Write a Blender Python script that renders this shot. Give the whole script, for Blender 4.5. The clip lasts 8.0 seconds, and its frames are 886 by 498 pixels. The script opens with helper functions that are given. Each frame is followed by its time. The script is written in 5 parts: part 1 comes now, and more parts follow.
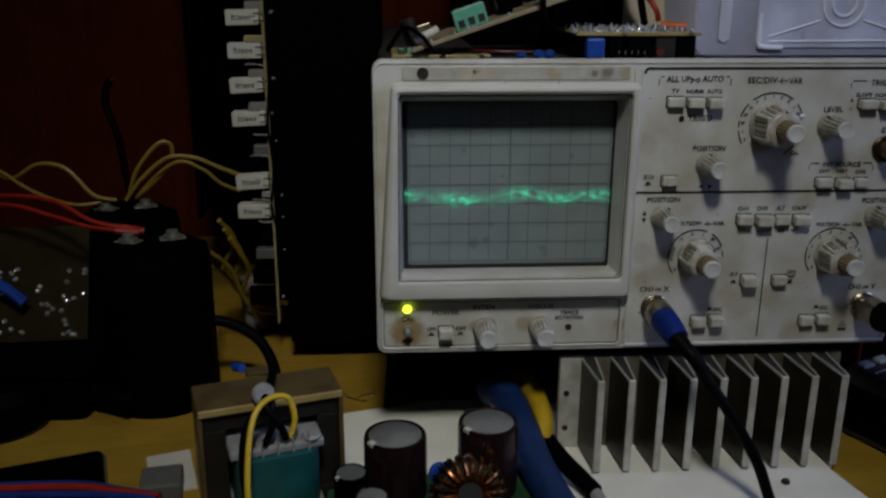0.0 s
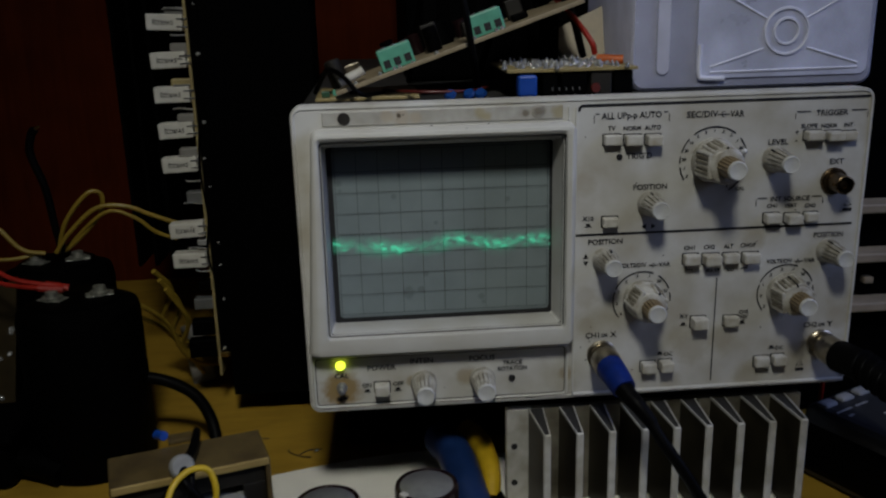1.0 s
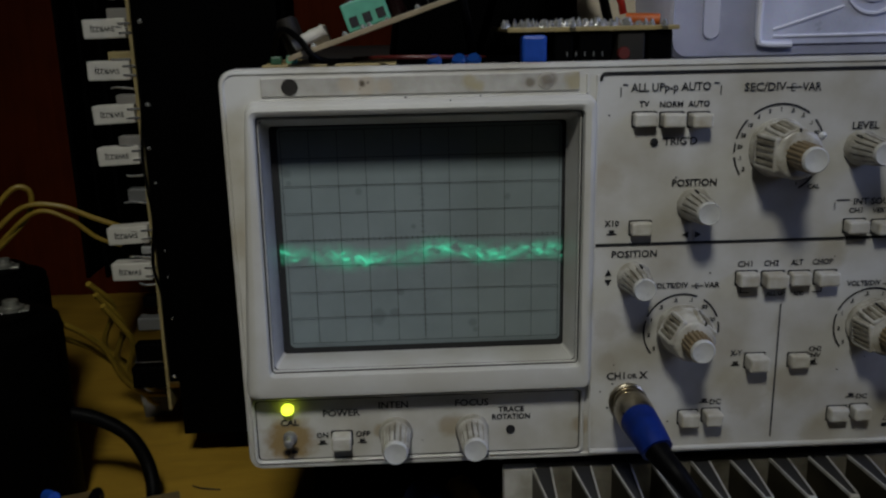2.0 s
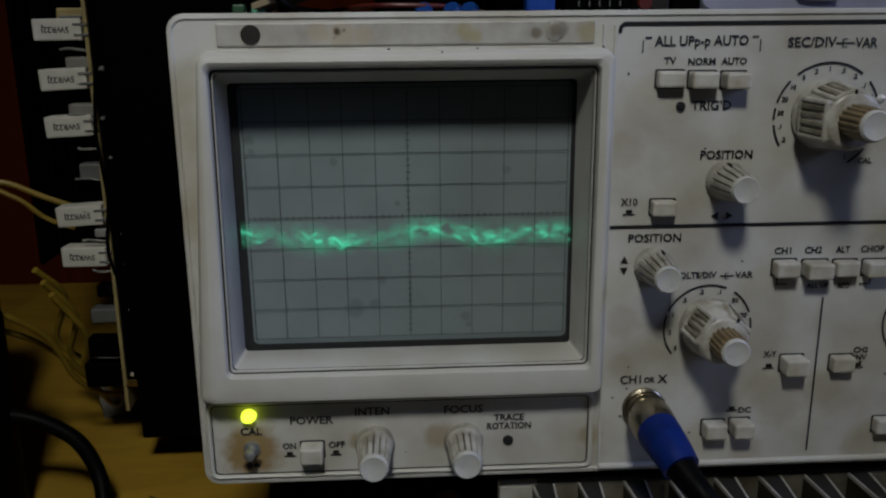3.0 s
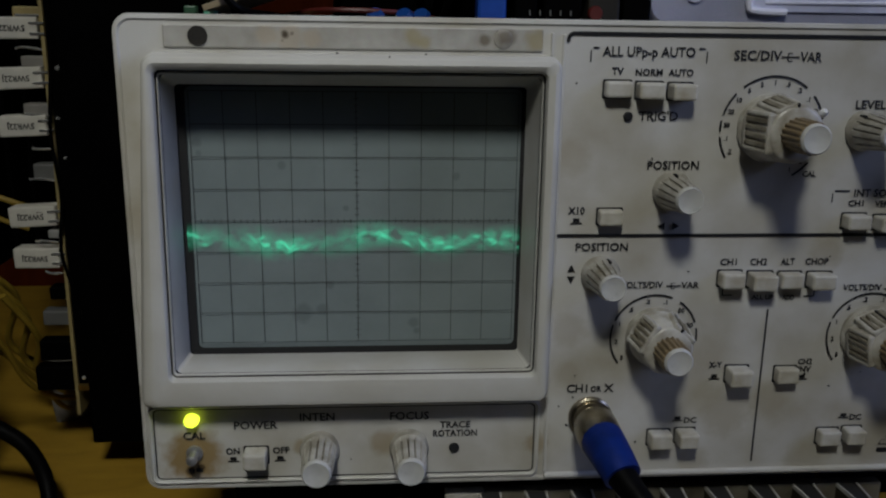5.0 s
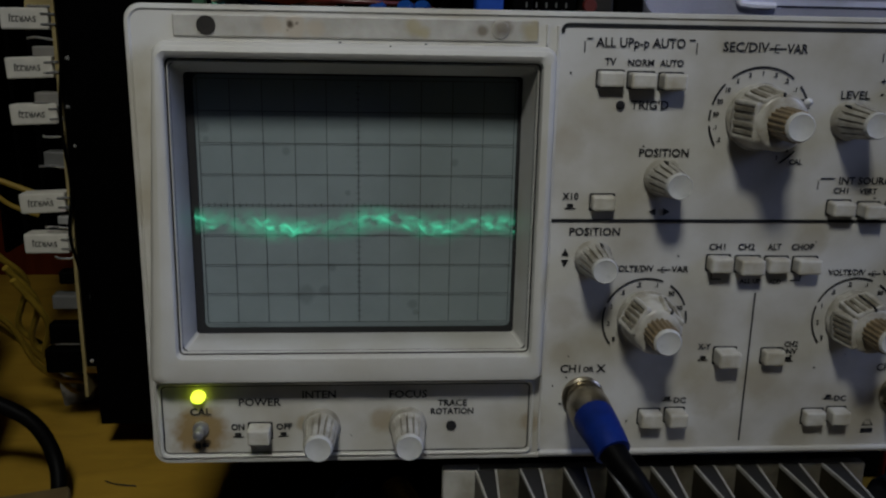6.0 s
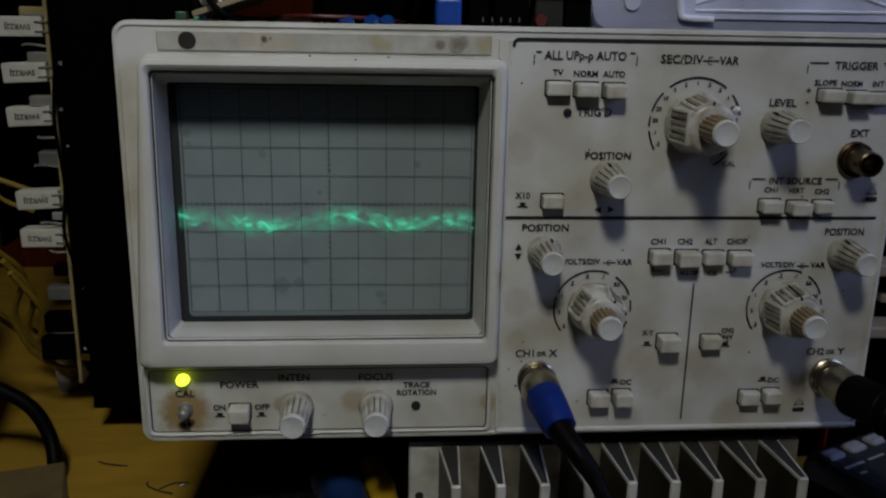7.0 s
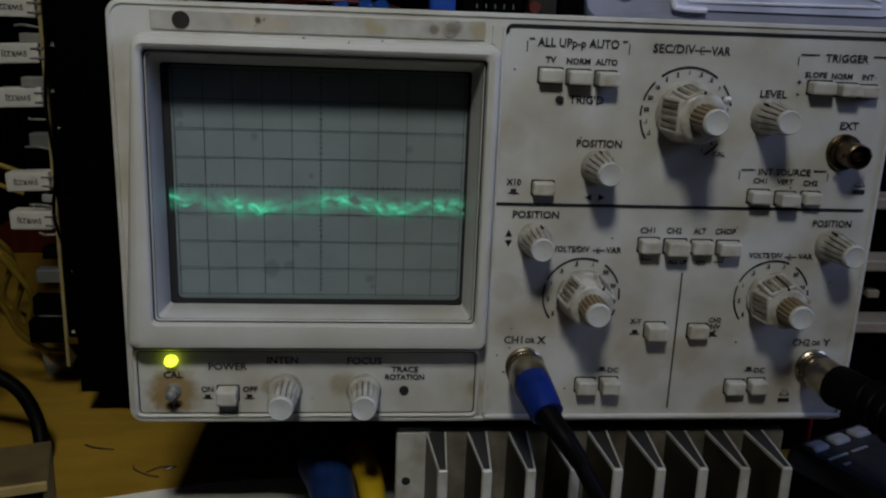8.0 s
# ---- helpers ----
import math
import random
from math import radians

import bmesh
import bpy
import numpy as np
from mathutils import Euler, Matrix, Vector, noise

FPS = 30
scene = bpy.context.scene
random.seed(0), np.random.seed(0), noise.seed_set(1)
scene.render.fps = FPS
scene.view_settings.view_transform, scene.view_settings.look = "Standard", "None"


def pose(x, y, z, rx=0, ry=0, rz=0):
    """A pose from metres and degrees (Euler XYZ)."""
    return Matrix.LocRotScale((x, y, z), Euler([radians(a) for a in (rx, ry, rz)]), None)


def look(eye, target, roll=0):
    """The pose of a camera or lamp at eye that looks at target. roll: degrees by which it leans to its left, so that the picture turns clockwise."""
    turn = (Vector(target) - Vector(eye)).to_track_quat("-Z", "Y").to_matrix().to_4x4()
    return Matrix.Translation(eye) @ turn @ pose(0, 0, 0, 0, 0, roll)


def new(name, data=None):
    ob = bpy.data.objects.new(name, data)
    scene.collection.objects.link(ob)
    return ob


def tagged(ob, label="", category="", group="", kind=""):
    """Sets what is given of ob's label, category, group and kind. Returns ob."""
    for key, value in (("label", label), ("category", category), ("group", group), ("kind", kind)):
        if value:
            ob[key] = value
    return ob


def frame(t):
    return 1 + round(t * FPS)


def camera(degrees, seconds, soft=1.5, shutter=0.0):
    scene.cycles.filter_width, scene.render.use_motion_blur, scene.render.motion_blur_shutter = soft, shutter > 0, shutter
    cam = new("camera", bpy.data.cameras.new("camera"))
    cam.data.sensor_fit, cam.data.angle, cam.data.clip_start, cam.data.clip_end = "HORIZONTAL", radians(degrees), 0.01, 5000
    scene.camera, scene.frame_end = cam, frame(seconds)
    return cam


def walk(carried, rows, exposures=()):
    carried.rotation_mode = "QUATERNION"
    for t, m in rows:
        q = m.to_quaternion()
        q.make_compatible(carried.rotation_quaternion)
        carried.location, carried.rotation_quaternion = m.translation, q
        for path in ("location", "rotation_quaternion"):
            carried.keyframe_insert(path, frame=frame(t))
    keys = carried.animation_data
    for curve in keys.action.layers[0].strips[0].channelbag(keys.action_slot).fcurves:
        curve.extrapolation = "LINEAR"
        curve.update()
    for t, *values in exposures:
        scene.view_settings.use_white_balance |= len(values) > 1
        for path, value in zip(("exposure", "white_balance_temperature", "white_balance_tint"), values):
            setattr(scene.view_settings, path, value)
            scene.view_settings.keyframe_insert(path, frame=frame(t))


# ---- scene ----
cam = camera(54.0, 8.0, 2.2, 0.5)
PATH = [
    (0, (0.011, -0.412, 0.245), (0.127, 1.497, -0.343), 0.2),
    (0.3, (0.02, -0.406, 0.249), (0.14, 1.504, -0.319), -0.3),
    (0.5, (0.026, -0.401, 0.251), (0.161, 1.509, -0.327), -1.3),
    (0.8, (0.034, -0.394, 0.252), (0.181, 1.522, -0.325), -1.5),
    (1, (0.04, -0.388, 0.253), (0.182, 1.53, -0.295), -1.5),
    (1.3, (0.048, -0.357, 0.239), (0.159, 1.565, -0.312), -2.3),
    (1.5, (0.054, -0.338, 0.23), (0.15, 1.588, -0.299), -1.4),
    (1.7, (0.063, -0.321, 0.229), (0.134, 1.611, -0.282), -1.3),
    (2.8, (0.066, -0.26, 0.209), (0.176, 1.671, -0.297), -0.6),
    (3, (0.067, -0.256, 0.209), (0.166, 1.673, -0.311), -0.5),
    (3.5, (0.071, -0.256, 0.21), (0.187, 1.683, -0.266), -0),
    (4, (0.074, -0.257, 0.21), (0.209, 1.679, -0.273), 0.6),
    (4.5, (0.076, -0.256, 0.209), (0.226, 1.677, -0.283), 0.7),
    (6, (0.077, -0.267, 0.206), (0.221, 1.663, -0.298), 1.1),
    (6.5, (0.083, -0.28, 0.208), (0.238, 1.647, -0.304), 1.2),
    (7, (0.086, -0.292, 0.214), (0.242, 1.631, -0.31), 1.1),
    (7.3, (0.087, -0.294, 0.213), (0.24, 1.63, -0.326), 1.9),
    (7.5, (0.087, -0.293, 0.212), (0.252, 1.63, -0.311), 1.5),
    (8, (0.086, -0.294, 0.21), (0.264, 1.627, -0.319), 2.2),
]
walk(cam, [(t, look(eye, target, roll)) for t, eye, target, roll in PATH])

# ---- light ----
world = bpy.data.worlds.new("room_air")
world.use_nodes = True
world.node_tree.nodes["Background"].inputs[0].default_value = (0.55, 0.62, 0.8, 1)
world.node_tree.nodes["Background"].inputs[1].default_value = 0.004
scene.world = world

lamp_data = bpy.data.lights.new("bench_lamp", "AREA")
lamp_data.shape, lamp_data.size, lamp_data.size_y = "RECTANGLE", 0.10, 0.10
lamp_data.energy, lamp_data.color, lamp_data.spread = 0.505, (0.955, 0.965, 0.905), radians(70)
lamp = new("bench_lamp", lamp_data)
lamp.matrix_world = look((0.030, -0.535, 0.755), (0.035, 0.0, 0.150))
scene.view_settings.exposure = 0.0
# pale daylight from the window in the east wall
day_data = bpy.data.lights.new("window_daylight", "AREA")
day_data.shape, day_data.size, day_data.size_y = "RECTANGLE", 0.5, 0.6
day_data.energy, day_data.color = 3.7, (0.44, 0.55, 1.0)
day = new("window_daylight", day_data)
day.matrix_world = look((1.09, -0.30, 0.66), (0.14, 0.0, 0.15))


# ---- materials ----
def material(name, colour, rough=0.5, metal=0.0, vary=0.15, grain=900.0, stain=60.0, bump=0.15, spec=0.5, tint=None, coat=0.0):
    """A surface with fine grain, larger blotches and slight relief; sizes follow the object's metres."""
    m = bpy.data.materials.new(name)
    m.use_nodes = True
    nt = m.node_tree
    b = nt.nodes["Principled BSDF"]
    tc = nt.nodes.new("ShaderNodeTexCoord")
    fine, wide = nt.nodes.new("ShaderNodeTexNoise"), nt.nodes.new("ShaderNodeTexNoise")
    fine.inputs["Scale"].default_value, fine.inputs["Detail"].default_value = grain, 4
    wide.inputs["Scale"].default_value, wide.inputs["Detail"].default_value = stain, 5
    for n in (fine, wide):
        nt.links.new(tc.outputs["Object"], n.inputs["Vector"])
    ramp = nt.nodes.new("ShaderNodeValToRGB")
    dark = tint or [c * (1 - 2 * vary) for c in colour]
    ramp.color_ramp.elements[0].position, ramp.color_ramp.elements[1].position = 0.3, 0.65
    ramp.color_ramp.elements[0].color, ramp.color_ramp.elements[1].color = (*dark, 1), (*colour, 1)
    nt.links.new(wide.outputs["Fac"], ramp.inputs["Fac"])
    mix = nt.nodes.new("ShaderNodeMix")
    mix.data_type, mix.blend_type = "RGBA", "MULTIPLY"
    mix.inputs["Factor"].default_value = min(1.0, vary * 2)
    nt.links.new(ramp.outputs["Color"], mix.inputs["A"])
    nt.links.new(fine.outputs["Color"], mix.inputs["B"])
    lift = nt.nodes.new("ShaderNodeMix")
    lift.data_type = "RGBA"
    lift.inputs["Factor"].default_value = 0.5
    nt.links.new(mix.outputs["Result"], lift.inputs["A"])
    nt.links.new(ramp.outputs["Color"], lift.inputs["B"])
    nt.links.new(lift.outputs["Result"], b.inputs["Base Color"])
    rr = nt.nodes.new("ShaderNodeMapRange")
    rr.inputs["To Min"].default_value, rr.inputs["To Max"].default_value = max(0.02, rough - 0.1), min(1, rough + 0.12)
    nt.links.new(wide.outputs["Fac"], rr.inputs["Value"])
    nt.links.new(rr.outputs["Result"], b.inputs["Roughness"])
    bp = nt.nodes.new("ShaderNodeBump")
    bp.inputs["Strength"].default_value, bp.inputs["Distance"].default_value = bump, 0.0004
    nt.links.new(fine.outputs["Fac"], bp.inputs["Height"])
    nt.links.new(bp.outputs["Normal"], b.inputs["Normal"])
    b.inputs["Metallic"].default_value = metal
    b.inputs["Specular IOR Level"].default_value = spec
    b.inputs["Coat Weight"].default_value = coat
    return m


def spots(m, places, colour, amount=0.8):
    """Adds stains of their own shape to a surface: (x, y, z, radius) in the object's metres."""
    nt = m.node_tree
    b = nt.nodes["Principled BSDF"]
    tc = nt.nodes.new("ShaderNodeTexCoord")
    noisy = nt.nodes.new("ShaderNodeTexNoise")
    noisy.inputs["Scale"].default_value, noisy.inputs["Detail"].default_value = 260, 4
    nt.links.new(tc.outputs["Object"], noisy.inputs["Vector"])
    for x, y, z, r in places:
        src = b.inputs["Base Color"].links[0].from_socket
        d = nt.nodes.new("ShaderNodeVectorMath")
        d.operation = "DISTANCE"
        d.inputs[1].default_value = (x, y, z)
        nt.links.new(tc.outputs["Object"], d.inputs[0])
        add = nt.nodes.new("ShaderNodeMath")
        add.operation = "MULTIPLY_ADD"
        add.inputs[1].default_value = r * 0.9
        nt.links.new(noisy.outputs["Fac"], add.inputs[0])
        nt.links.new(d.outputs["Value"], add.inputs[2])
        rng = nt.nodes.new("ShaderNodeMapRange")
        rng.inputs["From Min"].default_value, rng.inputs["From Max"].default_value = r * 1.05, r * 1.6
        rng.inputs["To Min"].default_value, rng.inputs["To Max"].default_value = amount, 0.0
        nt.links.new(add.outputs["Value"], rng.inputs["Value"])
        mx = nt.nodes.new("ShaderNodeMix")
        mx.data_type = "RGBA"
        mx.inputs["B"].default_value = (*colour, 1)
        nt.links.new(rng.outputs["Result"], mx.inputs["Factor"])
        nt.links.new(src, mx.inputs["A"])
        nt.links.new(mx.outputs["Result"], b.inputs["Base Color"])


def glow(name, colour, strength):
    m = bpy.data.materials.new(name)
    m.use_nodes = True
    b = m.node_tree.nodes["Principled BSDF"]
    b.inputs["Base Color"].default_value = (*colour, 1)
    b.inputs["Emission Color"].default_value = (*colour, 1)
    b.inputs["Emission Strength"].default_value = strength
    return m


def wood(name, light, dark, scale, rough, spec=0.3):
    """Wood with long grain along x."""
    m = material(name, light, rough, 0, 0.2, 700, 26, 0.25, spec)
    nt = m.node_tree
    b = nt.nodes["Principled BSDF"]
    tc = nt.nodes.new("ShaderNodeTexCoord")
    mp = nt.nodes.new("ShaderNodeMapping")
    mp.inputs["Scale"].default_value = scale
    nt.links.new(tc.outputs["Object"], mp.inputs["Vector"])
    n = nt.nodes.new("ShaderNodeTexNoise")
    n.inputs["Scale"].default_value, n.inputs["Detail"].default_value, n.inputs["Distortion"].default_value = 5, 8, 1.2
    nt.links.new(mp.outputs["Vector"], n.inputs["Vector"])
    r = nt.nodes.new("ShaderNodeValToRGB")
    r.color_ramp.elements[0].position, r.color_ramp.elements[1].position = 0.32, 0.62
    r.color_ramp.elements[0].color, r.color_ramp.elements[1].color = (*dark, 1), (*light, 1)
    nt.links.new(n.outputs["Fac"], r.inputs["Fac"])
    src = b.inputs["Base Color"].links[0].from_socket
    mx = nt.nodes.new("ShaderNodeMix")
    mx.data_type = "RGBA"
    mx.inputs["Factor"].default_value = 0.38
    nt.links.new(src, mx.inputs["A"])
    nt.links.new(r.outputs["Color"], mx.inputs["B"])
    nt.links.new(mx.outputs["Result"], b.inputs["Base Color"])
    return m


M = {}
M["panel"] = material("grey_panel_plastic", (0.525, 0.52, 0.50), 0.55, 0, 0.06, 1400, 42, 0.08, 0.35, (0.375, 0.350, 0.290))
spots(M["panel"], [(0.0180, 0, 0.0735, 0.0098)], (0.25, 0.165, 0.06), 0.92)
spots(M["panel"], [(0.0165, 0, 0.0690, 0.0016), (0.0200, 0, 0.0700, 0.0014)], (0.05, 0.03, 0.012), 0.9)
spots(M["panel"], [(0.0785, 0, 0.0775, 0.0050), (0.052, 0, 0.0765, 0.003), (0.1275, 0, 0.076, 0.004)], (0.26, 0.20, 0.11), 0.6)
# smudges; those at lower right also darken the panel for weaker light
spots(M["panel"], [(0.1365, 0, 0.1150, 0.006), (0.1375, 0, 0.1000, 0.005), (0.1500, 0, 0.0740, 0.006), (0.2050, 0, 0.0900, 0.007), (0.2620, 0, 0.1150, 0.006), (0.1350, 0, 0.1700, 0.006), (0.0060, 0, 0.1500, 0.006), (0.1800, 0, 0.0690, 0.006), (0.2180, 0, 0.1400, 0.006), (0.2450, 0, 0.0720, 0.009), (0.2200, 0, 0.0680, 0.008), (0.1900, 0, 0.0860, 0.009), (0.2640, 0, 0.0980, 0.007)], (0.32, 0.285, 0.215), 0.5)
# white tone for the specular glint on a knob
M["tip"] = material("white_glint", (0.9, 0.9, 0.92), 0.25)
M["strip"] = material("smudged_grey_strip", (0.42, 0.41, 0.38), 0.5, 0, 0.12, 900, 120, 0.1, 0.4, (0.30, 0.285, 0.25))
spots(M["strip"], [(0.0455, 0, 0.2046, 0.0034), (0.0520, 0, 0.2036, 0.0040), (0.0580, 0, 0.2034, 0.0030)], (0.36, 0.31, 0.24), 0.75)
spots(M["strip"], [(0.0505, 0, 0.2047, 0.0013), (0.0497, 0, 0.2030, 0.0007), (0.0525, 0, 0.2050, 0.0008)], (0.05, 0.035, 0.02), 0.95)
spots(M["strip"], [(0.1225, 0, 0.2040, 0.0036), (0.0870, 0, 0.2048, 0.0030), (0.0900, 0, 0.2030, 0.0022)], (0.30, 0.25, 0.12), 0.6)
spots(M["strip"], [(0.1135, 0, 0.2045, 0.0030), (0.1075, 0, 0.2038, 0.0018)], (0.10, 0.075, 0.045), 0.7)
M["bezel"] = material("grey_bezel_plastic", (0.52, 0.515, 0.49), 0.5, 0, 0.06, 1400, 45, 0.08, 0.4, (0.45, 0.435, 0.39))
M["surround"] = material("pale_surround_plastic", (0.53, 0.52, 0.50), 0.45, 0, 0.06, 1400, 60, 0.06, 0.4, (0.44, 0.42, 0.37))
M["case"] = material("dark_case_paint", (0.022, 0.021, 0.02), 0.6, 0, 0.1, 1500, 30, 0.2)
M["seam"] = material("dark_seam", (0.012, 0.012, 0.013), 0.7)
M["print"] = material("black_print", (0.016, 0.016, 0.018), 0.6, 0, 0.1, 2000, 400, 0.0, 0.2)
M["button"] = material("pale_button_plastic", (0.53, 0.52, 0.475), 0.45, 0, 0.08, 1500, 160, 0.05, 0.5, (0.36, 0.325, 0.25))
M["knob"] = material("pale_knob_plastic", (0.42, 0.405, 0.36), 0.38, 0, 0.15, 1500, 200, 0.1, 0.5, (0.20, 0.18, 0.135))
# grime plus the shade of grooves and rib gaps in one dark colour
M["knobdark"] = material("grimy_shaded_knob_plastic", (0.11, 0.088, 0.052), 0.5, 0, 0.2, 1500, 250, 0.1, 0.5, (0.09, 0.075, 0.05))
M["innerknob"] = material("tan_inner_knob", (0.25, 0.185, 0.10), 0.42, 0, 0.2, 1500, 250, 0.1, 0.5, (0.12, 0.085, 0.045))
M["cap"] = material("worn_knob_cap", (0.54, 0.54, 0.52), 0.3, 0, 0.08, 1200, 220, 0.05)
M["nickel"] = material("tarnished_nickel", (0.42, 0.37, 0.28), 0.3, 1, 0.15, 1500, 300, 0.05)
M["brassy"] = material("dull_brown_brass", (0.15, 0.105, 0.06), 0.35, 1, 0.2, 1500, 300, 0.05)
M["brass"] = material("brass", (0.45, 0.31, 0.10), 0.35, 1, 0.15, 1500, 300, 0.05)
M["phosphor"] = material("grey_phosphor_face", (0.188, 0.226, 0.232), 0.6, 0, 0.06, 600, 60, 0.0, 0.1, None, 0.08)
spots(M["phosphor"], [(0.0525, 0.012, 0.1175, 0.0035), (0.061, 0.012, 0.127, 0.0016), (0.089, 0.012, 0.111, 0.0012), (0.0585, 0.012, 0.119, 0.002), (0.0215, 0.012, 0.1725, 0.0018), (0.0220, 0.012, 0.1690, 0.0012), (0.047, 0.012, 0.1655, 0.0014), (0.0665, 0.012, 0.1520, 0.0010), (0.1010, 0.012, 0.1620, 0.0014), (0.0880, 0.012, 0.1140, 0.0018)], (0.08, 0.095, 0.10), 0.4)
M["grat"] = material("graticule_lines", (0.035, 0.036, 0.036), 0.7)
M["led"] = glow("lit_yellow_green_led", (0.78, 1.0, 0.05), 2.0)
M["wood"] = wood("yellow_plywood", (0.37, 0.222, 0.026), (0.21, 0.115, 0.012), (4, 12, 12), 0.5)
M["redwood"] = wood("dark_red_wood", (0.085, 0.0150, 0.0040), (0.040, 0.0060, 0.0018), (22, 2, 2.0), 0.8, 0.02)
M["plaster"] = material("dim_plaster", (0.14, 0.135, 0.13), 0.8, 0, 0.1, 200, 3)
M["concrete"] = material("grey_floor", (0.2, 0.19, 0.18), 0.7, 0, 0.15, 200, 4)
M["black"] = material("black_anodised_metal", (0.0008, 0.0008, 0.0009), 0.75, 0, 0.2, 1200, 60, 0.1, 0.02)
M["blackplastic"] = material("black_plastic", (0.0008, 0.0008, 0.0009), 0.6, 0, 0.2, 1200, 120, 0.1, 0.03)
M["rubber"] = material("black_cable_rubber", (0.0018, 0.0017, 0.0019), 0.5, 0, 0.2, 1500, 200, 0.1, 0.06)
# shade between the fins put into colour: dark sides, dimmer plate, pale alu edges
M["finside"] = material("shaded_fin_aluminium", (0.050, 0.042, 0.024), 0.42, 0.4, 0.25, 900, 70, 0.15, 0.4, (0.018, 0.014, 0.008))
M["baseplate"] = material("shaded_streaked_aluminium", (0.24, 0.22, 0.17), 0.45, 0.4, 0.25, 900, 60, 0.15, 0.4, (0.06, 0.05, 0.03))
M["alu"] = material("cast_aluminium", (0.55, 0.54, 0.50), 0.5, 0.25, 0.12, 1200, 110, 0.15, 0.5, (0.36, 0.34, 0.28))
M["sheet"] = material("cream_sheet", (0.80, 0.77, 0.68), 0.6, 0, 0.06, 900, 30, 0.1, 0.3)
M["paper"] = material("white_paper", (0.55, 0.53, 0.47), 0.7, 0, 0.06, 900, 60, 0.1, 0.3)
M["pcb"] = material("tan_circuit_board", (0.30, 0.235, 0.10), 0.5, 0, 0.12, 1200, 120, 0.1)
M["paleboard"] = material("pale_board", (0.28, 0.225, 0.14), 0.5, 0, 0.12, 1200, 120, 0.1)
M["pcbgreen"] = material("green_circuit_board", (0.02, 0.07, 0.035), 0.4, 0, 0.15, 1200, 120, 0.1)
M["solder"] = material("solder", (0.66, 0.66, 0.64), 0.2, 0.75, 0.1, 1500, 300, 0.1)
M["cement"] = material("white_cement_ceramic", (0.52, 0.50, 0.44), 0.7, 0, 0.08, 1500, 150, 0.25)
M["teal_block"] = material("teal_terminal_plastic", (0.10, 0.36, 0.25), 0.45, 0, 0.1, 1500, 200, 0.05)
M["blue"] = material("blue_component", (0.005, 0.055, 0.34), 0.4, 0, 0.12, 1500, 200, 0.05)
M["blueboot"] = material("blue_rubber_boot", (0.004, 0.022, 0.18), 0.5, 0, 0.2, 1500, 200, 0.15, 0.15)
M["tool"] = material("dark_blue_grip", (0.006, 0.026, 0.105), 0.45, 0, 0.15, 1500, 150, 0.1)
M["yellow"] = material("yellow_grip", (0.52, 0.33, 0.01), 0.45, 0, 0.1, 1500, 150, 0.1)
M["ywire"] = material("yellow_wire", (0.62, 0.42, 0.02), 0.45, 0, 0.1, 1500, 150, 0.05)
M["ochre"] = material("dull_yellow_wire", (0.25, 0.165, 0.016), 0.5, 0, 0.1, 1500, 150, 0.05)
M["red"] = material("red_wire", (0.30, 0.012, 0.005), 0.45, 0, 0.1, 1500, 150, 0.05)
M["bluewire"] = material("blue_wire", (0.006, 0.025, 0.17), 0.45, 0, 0.1, 1500, 150, 0.05)
M["gold"] = material("gold_passivated_steel", (0.15, 0.105, 0.04), 0.42, 0.3, 0.18, 1200, 90, 0.15, 0.5, (0.08, 0.055, 0.025))
M["lamination"] = material("dark_laminations", (0.012, 0.0095, 0.006), 0.6, 0.2, 0.2, 1500, 150, 0.2)
M["teal"] = material("teal_tape", (0.008, 0.085, 0.088), 0.35, 0, 0.12, 900, 120, 0.15)
M["nylon"] = material("white_bobbin_nylon", (0.27, 0.27, 0.26), 0.45, 0, 0.12, 1500, 150, 0.1)
M["sleeve"] = material("dark_brown_sleeve", (0.013, 0.0055, 0.006), 0.22, 0, 0.15, 1500, 150, 0.05, 0.3)
M["alutop"] = material("capacitor_aluminium_top", (0.42, 0.42, 0.42), 0.35, 0.7, 0.1, 1500, 200, 0.1)
M["copper"] = material("enamelled_copper", (0.42, 0.16, 0.05), 0.28, 1, 0.15, 1500, 300, 0.05)
M["meter"] = material("charcoal_meter_plastic", (0.018, 0.020, 0.026), 0.45, 0, 0.15, 1500, 120, 0.1)
M["meterkey"] = material("grey_meter_key", (0.28, 0.29, 0.32), 0.45)
M["brownboard"] = material("brown_circuit_board", (0.026, 0.018, 0.007), 0.6, 0, 0.2, 900, 90, 0.2, 0.05)
M["dimred"] = material("dull_red_component", (0.09, 0.008, 0.006), 0.5)
M["rib"] = material("milky_moulding", (0.72, 0.73, 0.85), 0.4, 0, 0.05, 900, 90, 0.05)
M["nylongrey"] = material("dusty_grey_nylon", (0.20, 0.19, 0.17), 0.6)
# paler copy of the gold for the lit bracket edge
M["lip"] = material("lit_gold_edge", (0.50, 0.36, 0.13), 0.4, 0.25)
M["dullblue"] = material("dark_blue_lacquer", (0.004, 0.045, 0.22), 0.35)
M["grey"] = material("grey_plastic", (0.12, 0.12, 0.115), 0.5)
M["orange"] = material("orange_plastic", (0.5, 0.10, 0.01), 0.5)
M["paleledge"] = material("pale_ledge_paint", (0.31, 0.26, 0.20), 0.5)

